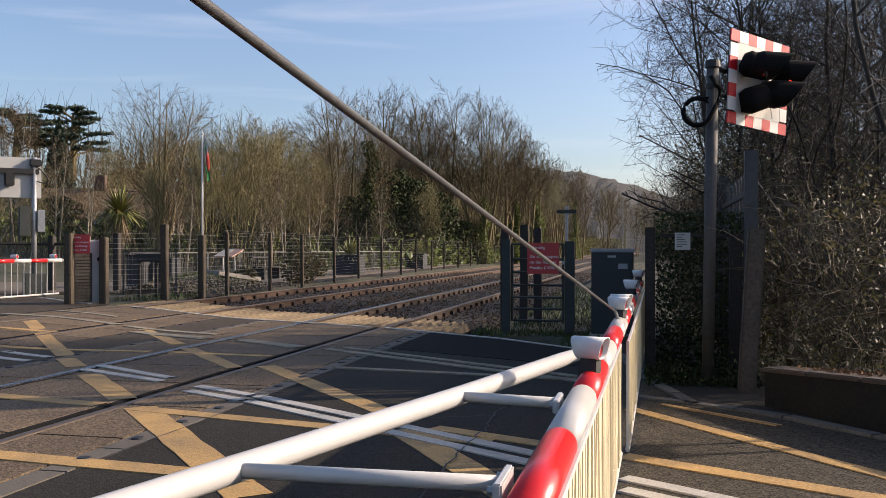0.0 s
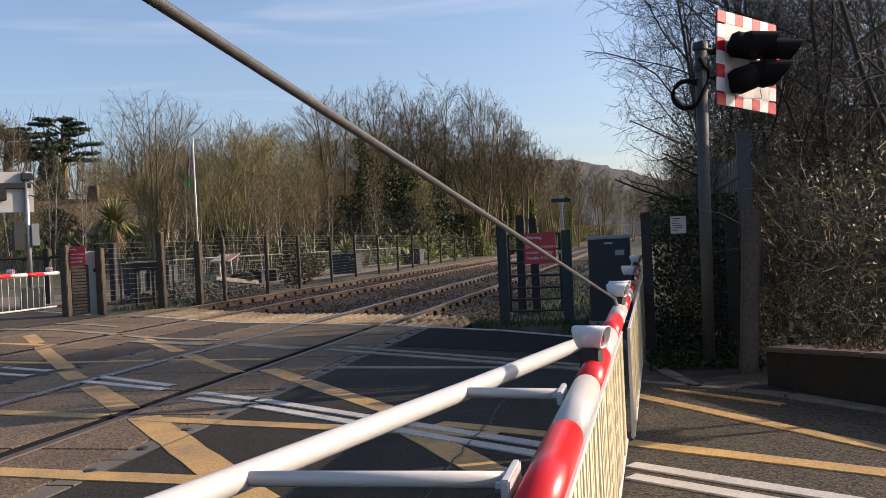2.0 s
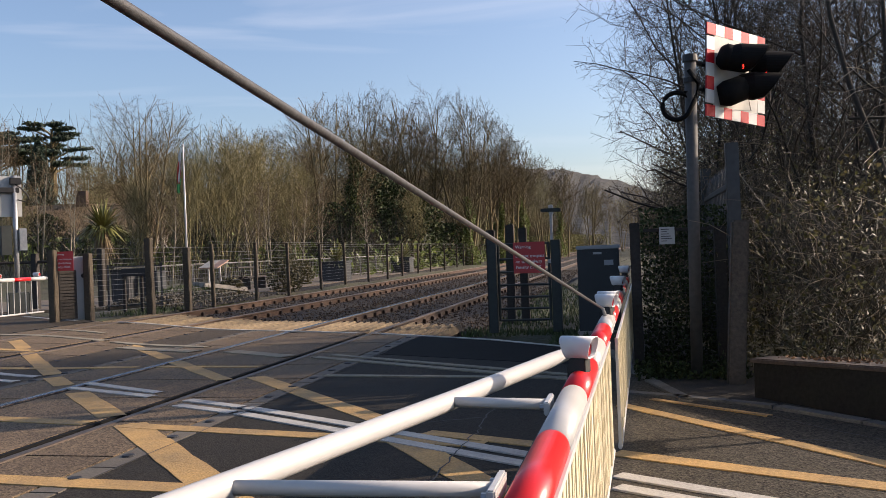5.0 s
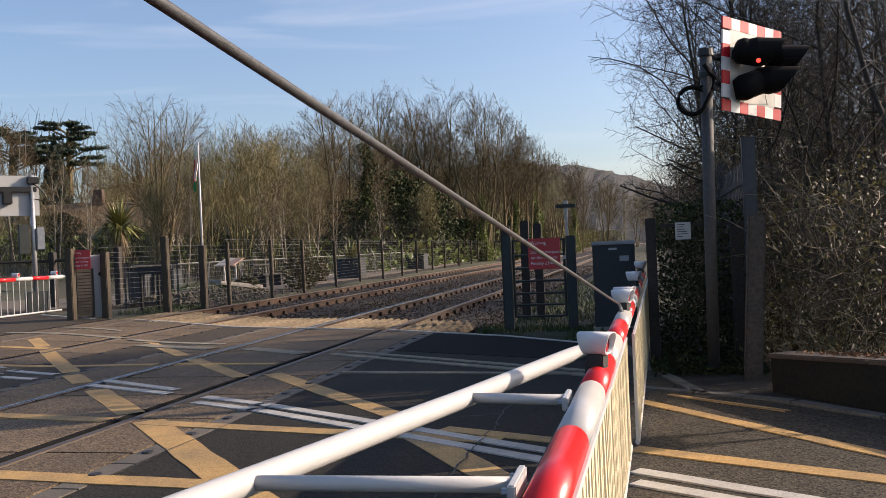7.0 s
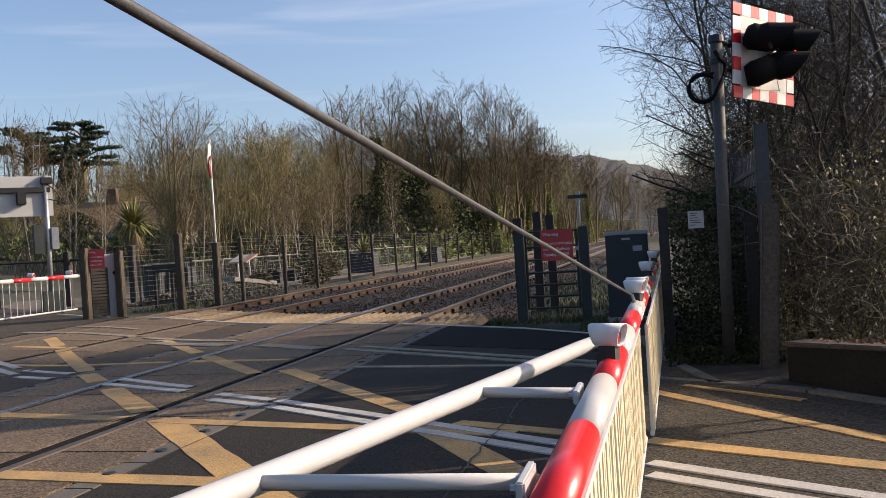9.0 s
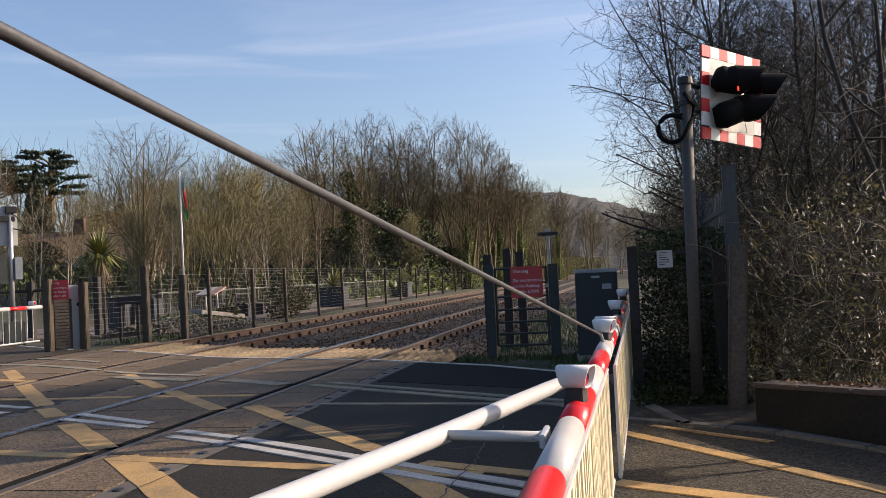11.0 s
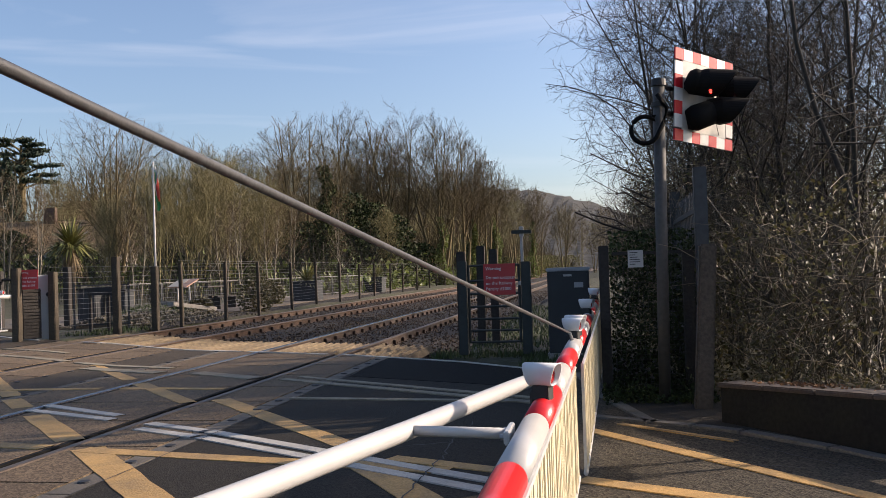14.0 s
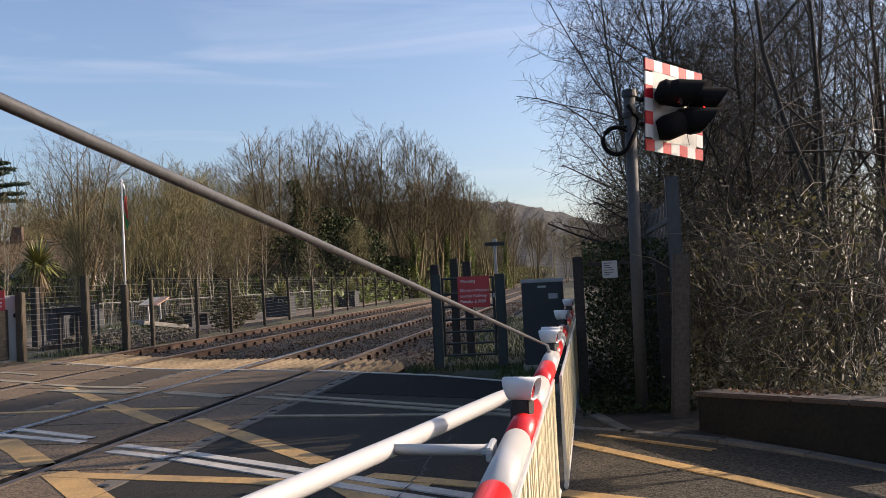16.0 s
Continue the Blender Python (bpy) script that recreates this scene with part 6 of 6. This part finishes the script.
def build_scrub():
    """Low yellow-green scrub beside the line up the valley."""
    rng = np.random.default_rng(43)
    for x, y, r, h in ((-13.4, 104, 2.2, 2.2), (-13.0, 116, 2.4, 2.6), (-12.6, 128, 2.6, 2.8), (-13.5, 140, 3.0, 3.2), (-12.4, 155, 3.0, 3.0), (-12.6, 172, 3.4, 3.4), (-12.0, 192, 3.6, 3.6), (-11.0, 215, 4.0, 3.8), (-8.6, 240, 4.0, 4.0)):
        scrub = thing("scrub_bush", x, y, ground_z(x, y) - 0.1, "loose yellow-green scrub bush beside the railway", "bush", "scrub beside the line")
        V, F = [], []
        for _ in range(90):
            a, u = rng.uniform(0, 6.283), rng.uniform(0.2, 1)
            chain(V, F, [Vector((0, 0, 0)), Vector((math.cos(a) * r * u * 0.5, math.sin(a) * r * u * 0.5, h * 0.55)), Vector((math.cos(a) * r * u, math.sin(a) * r * u, h * rng.uniform(0.6, 1.1)))], [0.03, 0.02, 0.01], 3)
        raw("stem_tangle", V, F, THICKET, scrub)
        n = 1300
        a, u, z = rng.uniform(0, 6.283, n), rng.random(n) ** 0.5, rng.random(n) ** 0.8
        rr = r * u * np.sqrt(np.clip(1.05 - (z - 0.3) ** 2 * 1.9, 0.05, 1)) * (1 + 0.3 * np.sin(a * 4 + z * 7))
        raw("foliage", *leaf_cloud(rng, np.stack([np.cos(a) * rr, np.sin(a) * rr, z * h], 1), 0.15), PALE_LEAF, scrub)


# the first two points run on out of sight, added for their shade
HEDGE_LINE = [(1.8, 30), (1.0, 20), (0.45, 13.8), (0.42, 12.4), (0.98, 10.8), (1.06, 8.1), (1.18, 7.55), (2.05, 6.15), (2.2, 6.0)]


def build_hedge():
    """Tall hedge of bramble and ivy behind the wall and the palisade: leaves, arching stems and bare shoots."""
    rng = np.random.default_rng(77)
    hedge = thing("bramble_hedge", 1.2, 7.6, 0, "tall tangled hedge of bramble, ivy and dead stems", "hedge")
    run = [Vector(p) for p in HEDGE_LINE]
    lens = [(b - a).length for a, b in zip(run, run[1:])]
    total = sum(lens)

    def along(s):
        s *= total
        for a, b, n in zip(run, run[1:], lens):
            if s <= n:
                d = (b - a) / n
                return a + d * s, Vector((-d.y, d.x))
            s -= n
        return run[-1], Vector((1, 0))
    n = 52000
    cs = np.full((n, 3), (0.0, 0.6, 0.2))
    for k in range(n):
        p, nrm = along(rng.random())
        if nrm.x < 0:
            nrm = -nrm
        dense = smoothstep(7.4, 8.6, p.y)
        depth = rng.random() ** 1.5 * (0.7 + 1.4 * dense)
        if rng.random() > (0.16 if p.y < 6.9 else 0.34 if p.y < 7.4 else 0.55 + 0.45 * dense):
            continue
        zmax = 1.45 + 1.3 * smoothstep(9.2, 11.0, p.y) + 0.5 * noise.noise((p.x * 1.3, p.y * 1.3, 4)) + 0.25 * depth
        z = rng.random() ** 1.5 * zmax
        bulge = 0.16 * noise.noise((p.x * 2.2, p.y * 2.2, z * 2.2))
        q = p + nrm * (depth - bulge)
        cs[k] = (q.x - 1.2, q.y - 7.6, z + (0.25 if p.y < 7.5 else 0.0))
    # sprays that hang over the fence panel
    low = np.stack([rng.uniform(0.1, 0.98, 160) - 1.2, rng.uniform(8.2, 8.44, 160) - 7.6, rng.random(160) ** 1.8 * 1.25], 1)
    low = low[np.sin(low[:, 0] * 9 + low[:, 2] * 5) + rng.normal(0, 0.5, 160) > 0.1]
    cs = np.concatenate([cs, low])
    raw("foliage", *leaf_cloud(rng, cs, 0.023), BRAMBLE, hedge, "small glossy dark leaves")
    # ivy behind the mesh panel, its colour darkened for deep shade, and weeds along its foot
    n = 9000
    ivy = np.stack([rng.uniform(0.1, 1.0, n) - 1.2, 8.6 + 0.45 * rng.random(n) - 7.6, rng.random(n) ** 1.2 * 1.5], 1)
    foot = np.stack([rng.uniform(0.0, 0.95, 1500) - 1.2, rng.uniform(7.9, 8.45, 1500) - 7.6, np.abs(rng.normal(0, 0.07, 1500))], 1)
    raw("dark_ivy", *leaf_cloud(rng, np.concatenate([ivy, foot]), 0.022), IVY_SHADED, hedge, "dark ivy leaves in deep shade")
    V, F = [], []
    for k in range(3600):
        p, nrm = along(rng.random())
        if nrm.x < 0:
            nrm = -nrm
        q = p + nrm * (0.02 + 0.8 * rng.random() ** 1.4)
        if (7.6 < p.y < 10.5 and rng.random() < 0.7) or (p.y < 7.2 and rng.random() < 0.45):
            continue
        pts = [Vector((q.x - 1.2, q.y - 7.6, rng.uniform(0.2, 2.4 if p.y < 7.1 or p.y > 9.5 else 1.5)))]
        d = Vector(rng.normal(0, 1, 3)).normalized()
        d.z = abs(d.z) * 0.8
        n = rng.uniform(0.25, 0.8) * (1.5 if k % 9 == 0 and p.y < 7.0 else 1)
        for _ in range(4):
            d = (d + Vector(rng.normal(0, 0.22, 3)) + Vector((0, 0, -0.10)) - nrm.to_3d() * (pts[-1].xy - q + Vector((1.2, 7.6))).dot(nrm) * -0.4).normalized()
            pts.append(pts[-1] + d * n / 4)
        r = 0.0042 if k % 9 == 0 else 0.0026
        chain(V, F, pts, [r, r * 0.9, r * 0.8, r * 0.65, r * 0.4], 3)
    raw("stem_tangle", V, F, STEM, hedge, "pale dead stems")
    # leaf litter on the coping
    c = np.zeros((160, 3))
    for k in range(160):
        f = rng.normal(0.3, 0.12)
        p = Vector((0.96, 7.06)).lerp(Vector((2.05, 5.51)), f)
        c[k] = (p.x - 1.2 + rng.uniform(-0.03, 0.12), p.y - 7.6 + rng.uniform(-0.05, 0.08), 0.30 + 0.09 * f)
    tagged(raw("leaf_litter", *leaf_cloud(rng, c, 0.022), LITTER, hedge, "dry brown fallen leaves"), kind="stuff")


def build_near_trees():
    group = "bare trees behind the hedge"
    label = "dark leafless tree with crossing branches behind the hedge"
    kinds = []
    for k in range(3):
        m = tree_meshes(90 + k, 7.0, 0.07, 2.3, 2, (12, 10, 7, 6), low=0.22, fan=1.0, rise=0.02, crook=0.12, twig=0.0034, splay=(0.05, 0.2), shoot=0.035, droop=0.02, waist=0.55)
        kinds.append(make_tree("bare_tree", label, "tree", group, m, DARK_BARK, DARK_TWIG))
    spots = [(1.0, 12.3, 0.76, 40), (2.5, 11.2, 0.9, 160), (1.65, 11.8, 0.74, 260), (1.3, 13.2, 0.72, 310), (3.4, 24.6, 1.2, 90), (4.0, 13.2, 0.9, 200), (3.7, 11.6, 0.85, 60),
             # hidden trees to the east, added so that their shade falls over the line
             (3.1, 22.2, 1.1, 30), (5.4, 24.0, 1.3, 120), (4.4, 28.5, 1.3, 280), (6.8, 31.5, 1.4, 45), (5.2, 35.0, 1.35, 170), (8.4, 38.0, 1.5, 235), (6.2, 43.0, 1.4, 75)]
    for n, (x, y, s, rz) in enumerate(spots):
        m = pose(x, y, 0, 0, 0, rz)
        t = kinds[n] if n < 3 else copy_thing(kinds[n % 3], m)
        t.matrix_basis = m
        t.scale = (s, s, max(s, 0.85))
    # slim saplings between them
    m = tree_meshes(95, 5.5, 0.032, 0.9, 1, (9, 5, 4, 4), low=0.3, fan=0.8, rise=0.05, crook=0.08, twig=0.0026, shoot=0.035)
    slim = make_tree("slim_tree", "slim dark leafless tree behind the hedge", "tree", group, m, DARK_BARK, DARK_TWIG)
    for n, (x, y, s) in enumerate(((2.9, 11.2, 1.0), (3.5, 12.4, 1.1), (2.0, 11.4, 0.9), (2.6, 13.0, 1.0), (2.58, 9.7, 1.35), (3.7, 11.0, 1.1), (4.3, 12.8, 1.2), (3.2, 13.8, 1.2), (4.9, 14.6, 1.3))):
        mm = pose(x, y, 0, 4 * math.sin(n * 2.1), 4 * math.cos(n * 3.3), n * 73)
        t = slim if n == 0 else copy_thing(slim, mm)
        t.matrix_basis = mm
        t.scale = (s, s, s)
    # a bowed sapling with a few crossing limbs
    sapling = thing("bowed_sapling", 2.66, 9.4, 0, "bowed dark sapling leaning over the hedge", "tree", group)
    V, F = [], []
    chain(V, F, [Vector(p) for p in ((0, 0, -0.1), (-0.12, 0, 1.2), (-0.28, 0, 1.9), (-0.52, 0, 2.6), (-0.68, 0, 3.3), (-0.76, 0.1, 4.6), (-0.7, 0.2, 6.2))], [0.036, 0.032, 0.029, 0.027, 0.024, 0.018, 0.009], 8)
    for z, d, n in ((2.9, (0.9, 0.3, 0.55), 1.8), (3.4, (0.8, -0.1, 0.8), 1.7), (2.3, (0.9, 0.1, -0.1), 1.4), (3.9, (-0.4, 0.6, 0.7), 1.4)):
        o, d = Vector((-0.55 if z < 3 else -0.68, 0, z)), Vector(d).normalized()
        chain(V, F, [o, o + d * n * 0.5 + Vector((0, 0, 0.06)), o + d * n + Vector((0, 0, -0.05))], [0.016, 0.012, 0.004], 5)
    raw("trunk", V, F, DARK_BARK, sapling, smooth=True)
    # ivy-dark thicket between hedge and trees, lower
    rng = np.random.default_rng(5)
    V, F = [], []
    for k in range(5400):
        y = rng.uniform(7.7, 17)
        x0 = float(np.interp(-y, [-17, -13, -8, -6.4], [0.4, 0.7, 1.5, 2.3]))
        x = x0 + rng.random() ** 1.3 * (0.9 if y < 8.5 else 3.6)
        n = rng.uniform(0.7, 1.1 if y < 9.6 else 2.4)
        pts = [Vector((x, y, rng.uniform(0, 1.0 if y < 11 else 1.8)))]
        d = Vector((*np.clip(rng.normal(0, 0.5, 2), -1, 1), 1)).normalized()
        for _ in range(4):
            d = (d + Vector(rng.normal(0, 0.2, 3)) + Vector((max(0, x0 - pts[-1].x) * 2, 0, -0.1))).normalized()
            pts.append(pts[-1] + d * n / 4)
        r = 0.009 if k % 14 == 0 else 0.0035
        chain(V, F, pts, [r, r * 0.85, r * 0.7, r * 0.55, r * 0.3], 3)
    tagged(raw("thicket", V, F, THICKET), "thicket of upright bare stems behind the hedge", "thicket", kind="stuff")


def build_hill():
    """A wooded ridge far up the valley."""
    rng = np.random.default_rng(9)
    px = np.array([-700, -420, -250, -130, -57, -31, -17, 0, 16, 45, 110, 260, 600], float)
    pz = np.array([30, 38, 42, 48, 47, 44, 40, 34.5, 29.5, 21, 15, 12, 10], float)
    verts, faces = [], []
    nx, ny = 520, 9
    for j in range(ny):
        f = j / (ny - 1)
        for i in range(nx):
            x = -700 + 1300 * i / (nx - 1)
            top = np.interp(x, px, pz)
            z = top * math.sin(f * math.pi / 2) + (1.6 * noise.noise((x * 0.11, f * 9, 0)) + 1.5 * noise.noise((x * 0.35, f * 20, 3)) + 0.9 * noise.noise((x * 0.9, f * 30, 7))) * (0.2 + f)
            verts.append((x, 330 + 190 * f, z - 1))
    for j in range(ny - 1):
        for i in range(nx - 1):
            faces.append((j * nx + i, j * nx + i + 1, (j + 1) * nx + i + 1, (j + 1) * nx + i))
    tagged(raw("backdrop_hill", verts, faces, HILL), "distant wooded hill in bare winter brown", "hill", kind="structure")


# ---- build ----
build_ground()
road = build_road()
build_tracks()
build_ballast()
build_guards()
build_pavement()
barrier, stay = build_barrier()
build_signal()
build_palisade()
build_leaning_post()
build_board_fence()
build_cabinet()
build_gate()
build_road_sign()
build_wall()
build_lineside_fence()
build_west_corner()
build_path_and_railing()
build_cordyline()
flag = build_flag()
build_far_barrier()
build_far_signal()
build_houses()
build_woods()
build_hollies()
build_evergreens()
build_bushes()
build_scrub()
build_hedge()
build_near_trees()
build_hill()
build_panels(road)
build_markings(road)


def motions():
    # the two red lamps flash in turn
    half = 0.385
    for n, wheel in enumerate(FLASHERS):
        rest = wheel.location.copy()

        def turned(deg, p=rest):
            return pose(p.x, p.y, p.z, 0, 0, deg)
        rows, angle, t = [(0.0, turned(0 if n else 180))], (0 if n else 180), 0.02
        while t < 16.0:
            for k in (0, 1, 2, 3):
                if t + 0.025 * k < 15.95:
                    rows.append((t + 0.025 * k, turned(angle + 60 * k)))
            angle += 180
            t += half
        rows.append((16.0, turned(angle)))
        walk(wheel, rows)
    # the flag swings about its pole in the wind
    at = flag.location.copy()
    swing = [(0, 10), (0.5, 40), (0.9, 100), (1.3, 165), (2, 190), (3, 200), (4, 195), (6.4, 170), (7, 165), (7.5, 175), (8.2, 200), (8.8, 260), (9.5, 320), (10.3, 360), (11, 355), (12, 340), (12.5, 320), (13, 350), (14, 345), (15, 330), (16, 335)]
    walk(flag, [(t, pose(at.x, at.y, at.z, 0, 0, deg)) for t, deg in swing])


motions()
